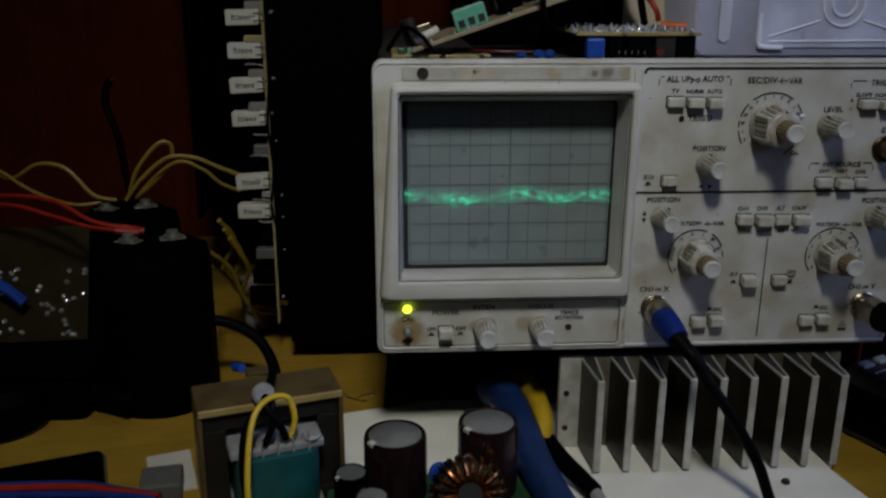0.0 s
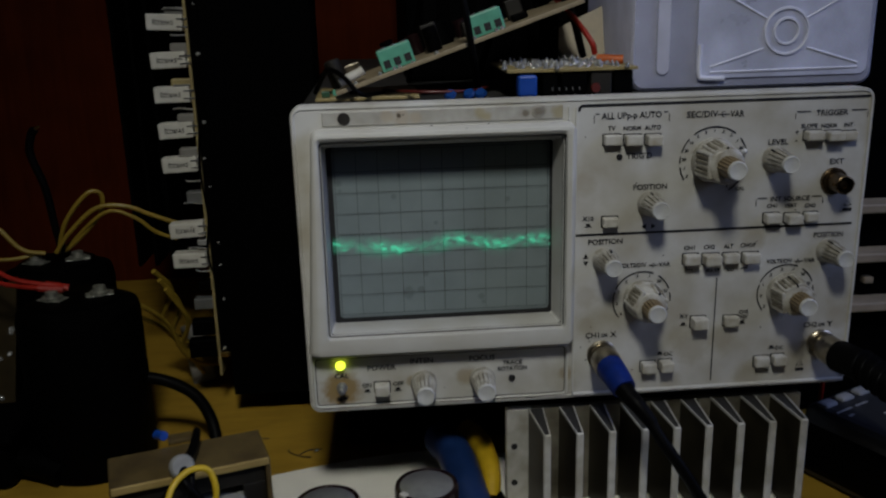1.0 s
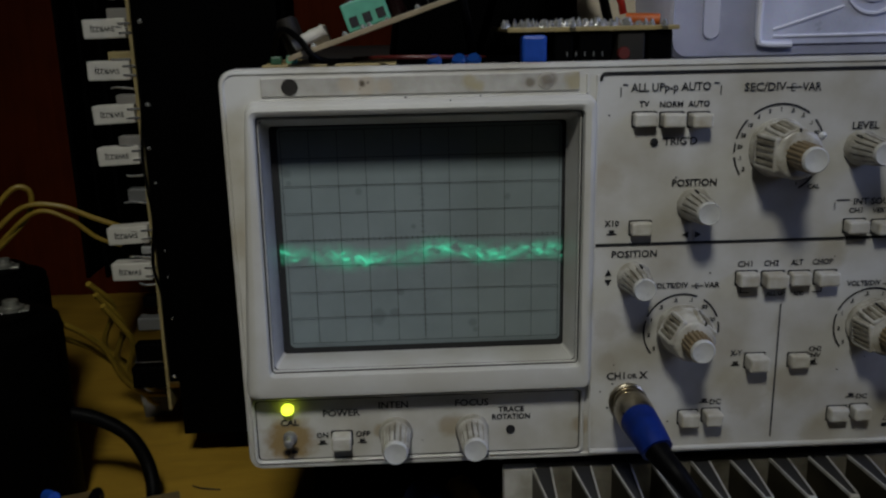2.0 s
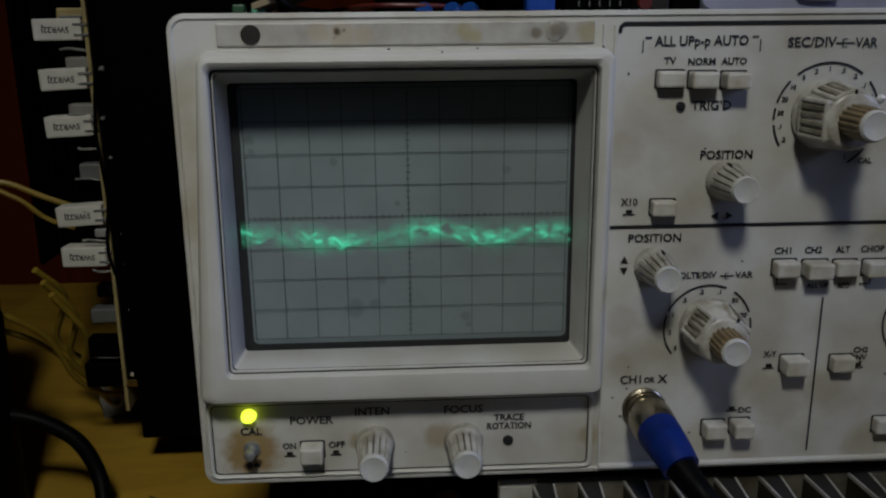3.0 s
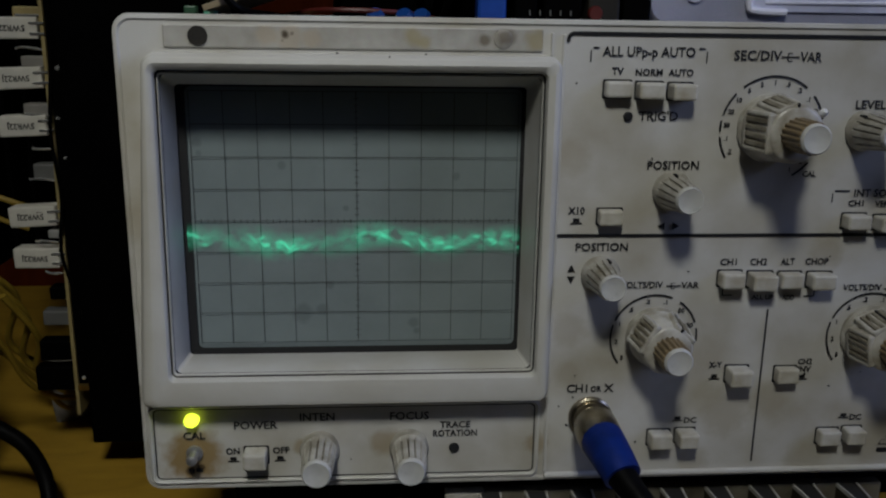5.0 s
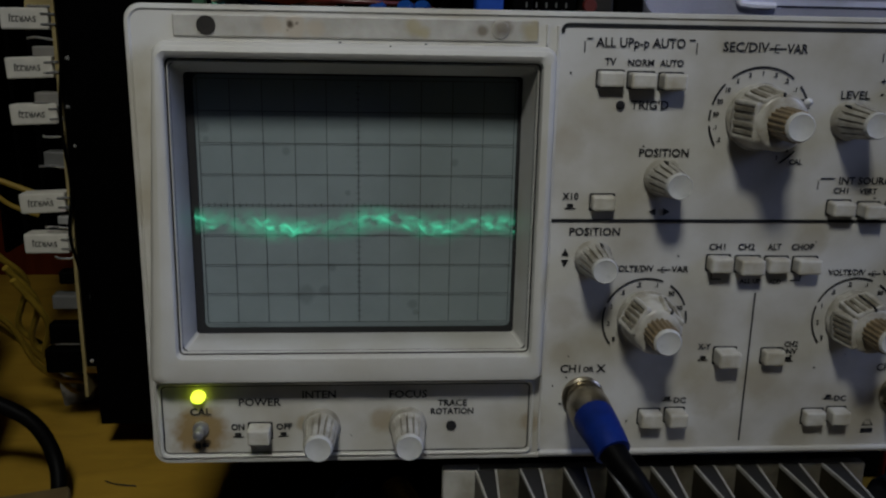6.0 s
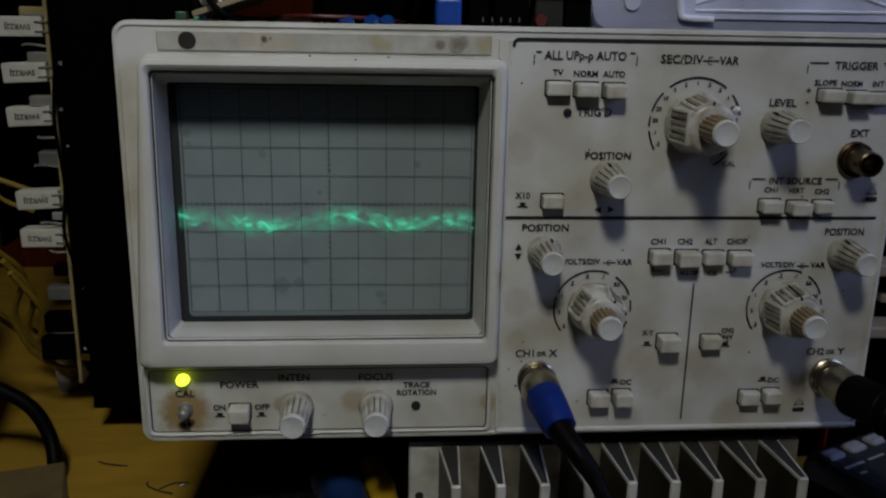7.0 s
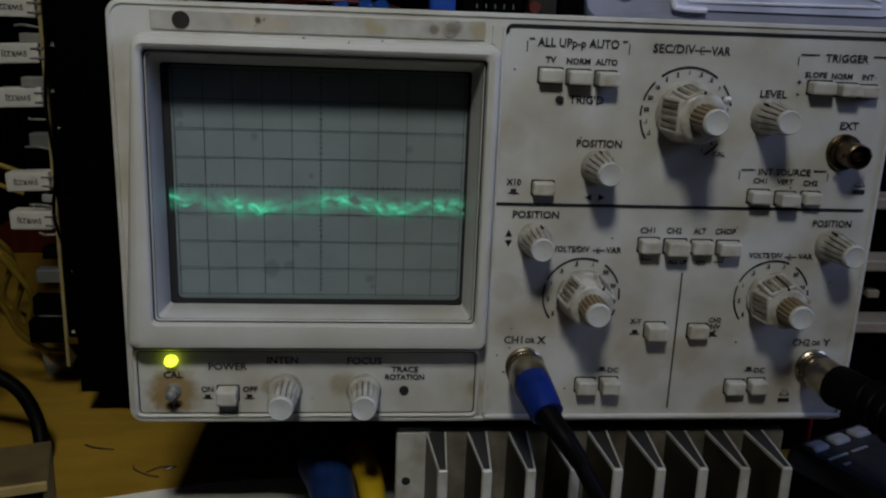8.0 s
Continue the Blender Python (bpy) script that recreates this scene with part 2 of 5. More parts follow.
# frosted clear plastic
m = M["frost"] = material("frosted_clear_plastic", (0.76, 0.79, 1.0), 0.3, 0, 0.17, 900, 45, 0.15, 0.5)
m.node_tree.nodes["Principled BSDF"].inputs["Transmission Weight"].default_value = 0.25
m.node_tree.nodes["Principled BSDF"].inputs["IOR"].default_value = 1.2
m = M["frostwall"] = material("cloudy_plastic", (0.70, 0.71, 0.86), 0.35, 0, 0.1, 900, 60, 0.15, 0.5)
m.node_tree.nodes["Principled BSDF"].inputs["Transmission Weight"].default_value = 0.3
m.node_tree.nodes["Principled BSDF"].inputs["IOR"].default_value = 1.2
m = M["frostclear"] = material("clearer_plastic", (0.66, 0.68, 0.86), 0.22, 0, 0.12, 900, 40, 0.15, 0.5)
m.node_tree.nodes["Principled BSDF"].inputs["Transmission Weight"].default_value = 0.5
m.node_tree.nodes["Principled BSDF"].inputs["IOR"].default_value = 1.2

# the phosphor's lit trace: bright in the middle, fading to its edges, patchy along its length
m = M["trace"] = bpy.data.materials.new("green_trace")
m.use_nodes = True
nt = m.node_tree
nt.nodes.clear()
out, mixs = nt.nodes.new("ShaderNodeOutputMaterial"), nt.nodes.new("ShaderNodeMixShader")
clear, emit = nt.nodes.new("ShaderNodeBsdfTransparent"), nt.nodes.new("ShaderNodeEmission")
emit.inputs["Color"].default_value, emit.inputs["Strength"].default_value = (0.10, 0.80, 0.46, 1), 1.0
uv, sep = nt.nodes.new("ShaderNodeUVMap"), nt.nodes.new("ShaderNodeSeparateXYZ")
nt.links.new(uv.outputs["UV"], sep.inputs["Vector"])
edge = nt.nodes.new("ShaderNodeMath")
edge.operation, edge.inputs[1].default_value = "PINGPONG", 0.5
nt.links.new(sep.outputs["Y"], edge.inputs[0])
sharp = nt.nodes.new("ShaderNodeMath")
sharp.operation, sharp.inputs[1].default_value = "POWER", 1.5
dbl = nt.nodes.new("ShaderNodeMath")
dbl.operation, dbl.inputs[1].default_value = "MULTIPLY", 2.0
nt.links.new(edge.outputs["Value"], dbl.inputs[0])
nt.links.new(dbl.outputs["Value"], sharp.inputs[0])
patch, tco = nt.nodes.new("ShaderNodeTexNoise"), nt.nodes.new("ShaderNodeTexCoord")
patch.inputs["Scale"].default_value, patch.inputs["Detail"].default_value = 260, 5
nt.links.new(tco.outputs["Object"], patch.inputs["Vector"])
pr = nt.nodes.new("ShaderNodeMapRange")
pr.inputs["From Min"].default_value, pr.inputs["From Max"].default_value = 0.35, 0.65
pr.inputs["To Min"].default_value, pr.inputs["To Max"].default_value = 0.02, 1.0
nt.links.new(patch.outputs["Fac"], pr.inputs["Value"])
mul, mul2 = nt.nodes.new("ShaderNodeMath"), nt.nodes.new("ShaderNodeMath")
mul.operation = mul2.operation = "MULTIPLY"
nt.links.new(sharp.outputs["Value"], mul.inputs[0])
nt.links.new(pr.outputs["Result"], mul.inputs[1])
nt.links.new(mul.outputs["Value"], mul2.inputs[0])
nt.links.new(sep.outputs["X"], mul2.inputs[1])
nt.links.new(mul2.outputs["Value"], mixs.inputs[0])
nt.links.new(clear.outputs[0], mixs.inputs[1])
nt.links.new(emit.outputs[0], mixs.inputs[2])
nt.links.new(mixs.outputs[0], out.inputs[0])


# ---- building blocks ----
def part(name, bm, mat, parent=None, label="", smooth=False):
    me = bpy.data.meshes.new(name)
    bmesh.ops.recalc_face_normals(bm, faces=bm.faces)
    bm.to_mesh(me)
    bm.free()
    me.materials.append(mat)
    if smooth:
        for p in me.polygons:
            p.use_smooth = True
        me.set_sharp_from_angle(angle=radians(38))
    ob = new(name, me)
    if parent:
        ob.parent = parent
    if label:
        ob["label"] = label
    return ob


def thing(name, label, category, group="", kind="", at=None):
    ob = new(name)
    ob.empty_display_size = 0.02
    if at is not None:
        ob.matrix_world = at
    return tagged(ob, label, category, group, kind)


def box(x0, x1, y0, y1, z0, z1, bevel=0.0, bm=None, turn=None, seg=2):
    """A box between two corners, its edges rounded."""
    bm = bm or bmesh.new()
    c = Matrix.Translation(((x0 + x1) / 2, (y0 + y1) / 2, (z0 + z1) / 2)) @ Matrix.Diagonal((x1 - x0, y1 - y0, z1 - z0, 1))
    made = bmesh.ops.create_cube(bm, size=1, matrix=(turn @ c) if turn else c)["verts"]
    if bevel:
        edges = list({e for v in made for e in v.link_edges})
        bmesh.ops.bevel(bm, geom=edges, offset=bevel, segments=seg, affect="EDGES", profile=0.5)
    return bm


FACING = Matrix.Rotation(radians(90), 4, "X")  # turns +z to -y, out of an upright front


def lathe(profile, n=24, m=None, bm=None, ribs=0, depth=0.0, ribbed=(), gap=2):
    """A turned solid: (radius, height) along its axis; ribs cut grooves into the steps named in ribbed."""
    bm = bm or bmesh.new()
    m = m or Matrix()
    rings = []
    for k, (r, h) in enumerate(profile):
        ring = []
        for i in range(n):
            a = 2 * math.pi * i / n
            q = r * (1 - (depth if ribs and k in ribbed and (i * ribs * gap // n) % gap == gap - 1 else 0))
            ring.append(bm.verts.new(m @ Vector((q * math.cos(a), q * math.sin(a), h))))
        rings.append(ring)
    for a, b in zip(rings, rings[1:]):
        for i in range(n):
            bm.faces.new((a[i], a[(i + 1) % n], b[(i + 1) % n], b[i]))
    bm.faces.new(rings[0])
    bm.faces.new(rings[-1])
    return bm


def curve_points(pts, steps=6):
    """A smooth way through points."""
    P = [Vector(p) for p in pts]
    if len(P) < 3:
        return P
    P = [2 * P[0] - P[1]] + P + [2 * P[-1] - P[-2]]
    res = []
    for i in range(1, len(P) - 2):
        for s in range(steps):
            t = s / steps
            a, b, c, d = P[i - 1:i + 3]
            res.append(0.5 * (2 * b + (c - a) * t + (2 * a - 5 * b + 4 * c - d) * t * t + (3 * b - a - 3 * c + d) * t ** 3))
    return res + [P[-2]]


def tube(pts, r, n=8, steps=6, bm=None, r_end=None):
    """A round cord along a smooth way."""
    bm = bm or bmesh.new()
    way = curve_points(pts, steps)
    side = None
    rings = []
    for i, p in enumerate(way):
        d = (way[min(i + 1, len(way) - 1)] - way[max(i - 1, 0)]).normalized()
        if side is None:
            side = d.orthogonal().normalized()
        side = (side - d * side.dot(d)).normalized()
        up = d.cross(side)
        q = r if r_end is None else r + (r_end - r) * i / (len(way) - 1)
        rings.append([bm.verts.new(p + q * (math.cos(2 * math.pi * k / n) * side + math.sin(2 * math.pi * k / n) * up)) for k in range(n)])
    for a, b in zip(rings, rings[1:]):
        for k in range(n):
            bm.faces.new((a[k], a[(k + 1) % n], b[(k + 1) % n], b[k]))
    bm.faces.new(rings[0])
    bm.faces.new(rings[-1])
    return bm


def outline(x0, x1, z0, z1, r, y, n=5):
    """A rounded rectangle in an upright plane at depth y."""
    pts = []
    for cx, cz, a0 in ((x1 - r, z1 - r, 0), (x0 + r, z1 - r, 90), (x0 + r, z0 + r, 180), (x1 - r, z0 + r, 270)):
        for i in range(n + 1):
            a = radians(a0 + 90 * i / n)
            pts.append((cx + r * math.cos(a), y, cz + r * math.sin(a)))
    return pts


def loft(loops, bm=None, close=False, fill=(False, False)):
    """Skin over outlines with as many points each."""
    bm = bm or bmesh.new()
    rows = [[bm.verts.new(p) for p in lp] for lp in loops]
    pairs = list(zip(rows, rows[1:])) + ([(rows[-1], rows[0])] if close else [])
    for a, b in pairs:
        for i in range(len(a)):
            bm.faces.new((a[i], a[(i + 1) % len(a)], b[(i + 1) % len(a)], b[i]))
    if fill[0]:
        bm.faces.new(rows[0])
    if fill[1]:
        bm.faces.new(rows[-1])
    return bm


def lettering(name, text, x, z, size, parent, y=-0.0004, mat=None, stretch=1.0, m=None, width=0.0):
    """Printed words, centred at x, z on an upright front."""
    cu = bpy.data.curves.new(name, "FONT")
    cu.body, cu.size, cu.align_x, cu.align_y, cu.resolution_u = text, size, "CENTER", "CENTER", 2
    cu.offset = 0.00008
    ob = new(name, cu)
    bpy.context.view_layer.update()
    me = bpy.data.meshes.new_from_object(ob.evaluated_get(bpy.context.evaluated_depsgraph_get()))
    bpy.data.objects.remove(ob)
    bpy.data.curves.remove(cu)
    me.name = name
    if width:
        xs = [v.co.x for v in me.vertices]
        stretch = width / (max(xs) - min(xs))
    me.transform((m or (Matrix.Translation((x, y, z)) @ FACING)) @ Matrix.Diagonal((stretch, 1, 1, 1)))
    me.materials.clear()
    me.materials.append(mat or M["print"])
    o = new(name, me)
    o.parent = parent
    return o


def bars(spans, parent, name="printed_mark", y=-0.0004):
    """Flat printed marks on the front: (x0, x1, z0, z1)."""
    bm = bmesh.new()
    for x0, x1, z0, z1 in spans:
        vs = [bm.verts.new((a, y, c)) for a, c in ((x0, z0), (x1, z0), (x1, z1), (x0, z1))]
        bm.faces.new(vs)
    return part(name, bm, M["print"], parent)


# ---- the room and the bench ----
def room():
    for name, c, mat in (("wall_north", (-1.6, 1.1, 0.46, 0.52, -0.75, 1.7), "redwood"), ("wall_south", (-1.6, 1.1, -2.1, -2.04, -0.75, 1.7), "plaster"),
                         ("wall_west", (-1.66, -1.6, -2.1, 0.52, -0.75, 1.7), "plaster"), 
                         ("floor", (-1.66, 1.16, -2.1, 0.52, -0.80, -0.75), "concrete"), ("ceiling", (-1.66, 1.16, -2.1, 0.52, 1.7, 1.75), "plaster")):
        tagged(part(name, box(*c), M[mat]), "dark reddish-brown wooden back wall of the bench" if name == "wall_north" else "plain dim room surface round the bench", name.split("_")[0], kind="structure")

    wall = thing("wall_east", "plain wall with a window beside the bench", "wall", kind="structure")
    for c in ((1.10, 1.16, -2.1, -0.56, -0.75, 1.7), (1.10, 1.16, -0.04, 0.52, -0.75, 1.7), (1.10, 1.16, -0.56, -0.04, -0.75, 0.35), (1.10, 1.16, -0.56, -0.04, 0.97, 1.7)):
        part("wall_piece", box(*c), M["plaster"], wall)


room()
bench = thing("workbench", "worn yellowish plywood workbench crowded with electronics", "workbench")
part("tabletop", box(-0.85, 1.0, -0.135, 0.44, -0.03, 0, 0.002), M["wood"], bench)
for lx in (-0.8, 0.95):
    for ly in (-0.09, 0.39):
        part("leg", box(lx - 0.025, lx + 0.025, ly - 0.025, ly + 0.025, -0.75, -0.03, 0.003), M["wood"], bench)


# ---- the oscilloscope ----
# brown screw colour, darkened further for the shade in its hole
M["screwdark"] = material("dark_screw_recess", (0.012, 0.0085, 0.005), 0.6, 0, 0.3, 900, 500, 0.3)
X0, X1, Z0, Z1 = 0.0024, 0.2706, 0.0626, 0.2100
scope = thing("oscilloscope", "grey two-channel analogue oscilloscope with a lit green trace", "oscilloscope")
part("case", loft([outline(X0 + 0.002, X1 - 0.002, Z0 + 0.002, Z1 - 0.002, 0.004, y) for y in (0.006, 0.36)], fill=(False, True)), M["case"], scope, "grey painted metal case")
# front moulding, open round the tube
HX0, HX1, HZ0, HZ1 = 0.0125, 0.1265, 0.0985, 0.1975
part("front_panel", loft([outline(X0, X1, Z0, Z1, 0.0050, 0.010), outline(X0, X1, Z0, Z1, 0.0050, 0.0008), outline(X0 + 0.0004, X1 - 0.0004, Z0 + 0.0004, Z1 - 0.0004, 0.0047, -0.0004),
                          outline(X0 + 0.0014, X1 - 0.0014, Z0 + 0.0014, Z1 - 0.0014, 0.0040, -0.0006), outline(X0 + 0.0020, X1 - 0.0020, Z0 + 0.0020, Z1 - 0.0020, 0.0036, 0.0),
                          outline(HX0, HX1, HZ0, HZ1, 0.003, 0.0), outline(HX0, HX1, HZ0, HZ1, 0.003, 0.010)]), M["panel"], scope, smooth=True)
# the proud frame round the screen
def flare(loop, top, bottom):
    """Leans the left side of an upright outline: its shift in x at the top and at the bottom."""
    zs = [p[2] for p in loop]
    lo, hi, mid = min(zs), max(zs), sum(p[0] for p in loop) / len(loop)
    return [(p[0] + (bottom + (top - bottom) * (p[2] - lo) / (hi - lo) if p[0] < mid else 0), p[1], p[2]) for p in loop]


part("screen_bezel", loft([flare(outline(0.0090, 0.1298, 0.0938, 0.1995, 0.0030, 0.0005), 0.0020, -0.0050), flare(outline(0.0096, 0.1292, 0.0942, 0.1990, 0.0030, -0.0070), 0.0022, -0.0048), flare(outline(0.0104, 0.1284, 0.0948, 0.1982, 0.0026, -0.0082), 0.0020, -0.0040),
                           flare(outline(0.0118, 0.1272, 0.0962, 0.1968, 0.0024, -0.0086), 0.0014, -0.0026), flare(outline(0.0134, 0.1254, 0.1024, 0.1952, 0.0020, -0.0078), 0.0008, 0.0), flare(outline(0.0138, 0.1250, 0.1028, 0.1948, 0.0018, -0.0070), 0.0008, 0.0),
                           flare(outline(0.0138, 0.1250, 0.1028, 0.1948, 0.0018, -0.0040), 0.0008, 0.0)]), M["bezel"], scope, "proud grey plastic screen bezel", True)
part("seam", loft([flare(outline(0.0136, 0.1252, 0.1026, 0.1950, 0.0018, -0.0048), 0.0008, 0.0), flare(outline(0.0150, 0.1238, 0.1040, 0.1936, 0.0018, -0.0040), 0.0008, 0.0)]), M["seam"], scope)
part("screen_surround", loft([flare(outline(0.0142, 0.1246, 0.1032, 0.1944, 0.0012, -0.0036), 0.0008, 0.0), flare(outline(0.0144, 0.1244, 0.1034, 0.1942, 0.0012, -0.0052), 0.0008, 0.0), flare(outline(0.0147, 0.1241, 0.1038, 0.1938, 0.0012, -0.0054), 0.0008, 0.0),
                              outline(0.0166, 0.1219, 0.1048, 0.1899, 0.0012, 0.0095), outline(0.0157, 0.1230, 0.1038, 0.1910, 0.0012, 0.0112)]), M["surround"], scope, "pale sloping screen surround", True)


def crt():
    bm = bmesh.new()
    nx, nz = 24, 20
    g = {}
    for i in range(nx + 1):
        for k in range(nz + 1):
            u, v = i / nx * 2 - 1, k / nz * 2 - 1
            g[i, k] = bm.verts.new((0.0695 + 0.0560 * u, 0.0118 + 0.0008 * (u * u + v * v) / 2, 0.1480 + 0.0470 * v))
    for i in range(nx):
        for k in range(nz):
            bm.faces.new((g[i, k], g[i + 1, k], g[i + 1, k + 1], g[i, k + 1]))
    ob = part("crt_screen", bm, M["phosphor"], scope, "grey-green cathode ray tube face", True)
    part("screen_mask", loft([outline(0.0150, 0.1240, 0.1025, 0.1935, 0.003, 0.0115), outline(0.0190, 0.1209, 0.1064, 0.1893, 0.002, 0.0112)]), M["seam"], ob, "black mask round the tube face")
    bm = bmesh.new()
    y = 0.0114

    def line(x0, x1, z0, z1):
        bm.faces.new([bm.verts.new((a, y, c)) for a, c in ((x0, z0), (x1, z0), (x1, z1), (x0, z1))])
    w = 0.00010
    for i in range(11):
        x = 0.07 + (i - 5) * 0.01
        line(x - w, x + w, 0.108, 0.188)
    for k in range(9):
        z = 0.148 + (k - 4) * 0.01
        line(0.02, 0.12, z - w, z + w)
    y -= 0.0001
    for i in range(51):
        if i % 5:
            line(0.02 + i * 0.002 - w, 0.02 + i * 0.002 + w, 0.1473, 0.1487)
    for k in range(41):
        if k % 5:
            line(0.0693, 0.0707, 0.108 + k * 0.002 - w, 0.108 + k * 0.002 + w)
    part("graticule", bm, M["grat"], ob, "dark etched ten by eight division graticule")
    # the trace: a wide faint band and brighter ragged strokes in it
    rng = random.Random(4)

    def ribbon(name, f, half, gain, y, n=220, x0=0.0175, x1=0.1215):
        b = bmesh.new()
        lay = b.loops.layers.uv.new("UVMap")
        rows = []
        for i in range(n + 1):
            x = x0 + (x1 - x0) * i / n
            z, h, gg = f(x), half(x), gain(x)
            rows.append([(b.verts.new((x, y, z + s * h)), (gg, (s + 1) / 2)) for s in (-1, 0, 1)])
        for p, q in zip(rows, rows[1:]):
            for k in (0, 1):
                quad = (p[k], q[k], q[k + 1], p[k + 1])
                fc = b.faces.new([c[0] for c in quad])
                for lp, c in zip(fc.loops, quad):
                    lp[lay].uv = c[1]
        part(name, b, M["trace"], ob, "glowing green trace")

    def hump(x, c, w):
        return math.exp(-((x - c) / w) ** 2)

    def mid(x):
        return 0.1414 + 0.0016 * hump(x, 0.022, 0.010) - 0.0014 * hump(x, 0.050, 0.010) + 0.0022 * hump(x, 0.078, 0.009) - 0.0008 * hump(x, 0.096, 0.008) + 0.0008 * hump(x, 0.116, 0.008)

    def lit(x):
        return 0.6 * hump(x, 0.020, 0.004) + hump(x, 0.046, 0.0085) + 0.9 * hump(x, 0.077, 0.007) + 0.7 * hump(x, 0.094, 0.006) + hump(x, 0.114, 0.007)
    # a wide soft band and ragged bright strokes of neighbouring sweeps
    ribbon("trace_glow", mid, lambda x: 0.0058 + 0.0010 * math.sin(x * 210), lambda x: 0.20 + 0.28 * min(1.0, lit(x)), 0.0110)
    for k in range(3):
        jag = [rng.uniform(-1, 1) for _ in range(500)]

        def ragged(x, jag=jag, k=k):
            s = (x - 0.017) / (0.0016 + 0.0004 * k)
            i = int(s)
            return mid(x) + (k - 1) * 0.0013 + 0.0013 * (jag[i] * (1 - s + i) + jag[i + 1] * (s - i))
        ribbon("trace_line", ragged, lambda x: 0.0011, lambda x, k=k: 0.03 + 0.92 * min(1.0, lit(x + 0.004 * (k - 1))) * (0.55 + 0.45 * math.sin(x * 900 + k * 2.1)), 0.0108 - 0.00008 * k, 420)


crt()
# strip above the screen, with its screws
part("top_strip", loft([outline(0.0165, 0.1245, 0.2008, 0.2072, 0.0006, 0.0004), outline(0.0165, 0.1245, 0.2008, 0.2072, 0.0006, -0.0005), outline(0.0169, 0.1241, 0.2012, 0.2068, 0.0004, -0.0007)], fill=(False, True)), M["strip"], scope, "smudged grey strip above the screen")
part("screw_hole", lathe([(0.0028, 0), (0.0028, 0.0009), (0.0010, 0.0009)], 20, Matrix.Translation((0.0262, -0.0001, 0.2040)) @ FACING), M["screwdark"], scope, "dark brown disc for the screw and its recess shade", True)
part("screw_cover", lathe([(0.0027, 0), (0.0027, 0.0009), (0.0024, 0.0011)], 20, Matrix.Translation((0.1128, -0.0001, 0.2042)) @ FACING), M["strip"], scope, "grey screw cover", True)


def groove(x0, x1, z0, z1, r, w=0.0005, y=-0.0003, name="border_line", mat="print"):
    return part(name, loft([outline(x0, x1, z0, z1, r, y), outline(x0 + w, x1 - w, z0 + w, z1 - w, r - w, y)]), M[mat], scope)


# raised edge round the lower left strip
part("strip_edge", loft([outline(0.0046, 0.1283, 0.0648, 0.0918, 0.0024, 0.0002), outline(0.0046, 0.1283, 0.0648, 0.0918, 0.0024, -0.0010), outline(0.0052, 0.1277, 0.0654, 0.0912, 0.0020, -0.0014),
                         outline(0.0058, 0.1271, 0.0660, 0.0906, 0.0018, -0.0010), outline(0.0058, 0.1271, 0.0660, 0.0906, 0.0018, 0.0002)]), M["bezel"], scope, smooth=True)
groove(0.0060, 0.1269, 0.0662, 0.0904, 0.0018, 0.0004, -0.0004, "strip_groove", "seam")
# right-hand control panel: dark line along the top, pale edge below
bars([(0.1338, 0.2685, 0.2056, 0.2067)], scope, "top_line")
part("panel_edge", box(0.1305, 0.2692, -0.0016, 0.0005, 0.0640, 0.0655, 0.0005), M["bezel"], scope)
bm = bmesh.new()
arc = [[bm.verts.new((0.1338 - q * math.cos(radians(a)), -0.0004, 0.2043 + q * math.sin(radians(a)))) for q in (0.0024, 0.0013)] for a in range(-20, 91, 10)]
for p, q in zip(arc, arc[1:]):
    bm.faces.new((p[0], q[0], q[1], p[1]))
part("corner_line", bm, M["print"], scope)
part("ridge", box(0.1268, 0.1275, -0.0010, 0.0005, 0.2000, 0.2062, 0.0003), M["bezel"], scope)
part("panel_edge", box(0.1302, 0.1312, -0.0010, 0.0005, 0.0660, 0.2058, 0.0003), M["bezel"], scope)
bars([(0.1312, 0.2655, 0.1453, 0.1463)], scope, "divider_line")
bars([(0.2004, 0.2010, 0.0680, 0.1215)], scope, "divider_line")


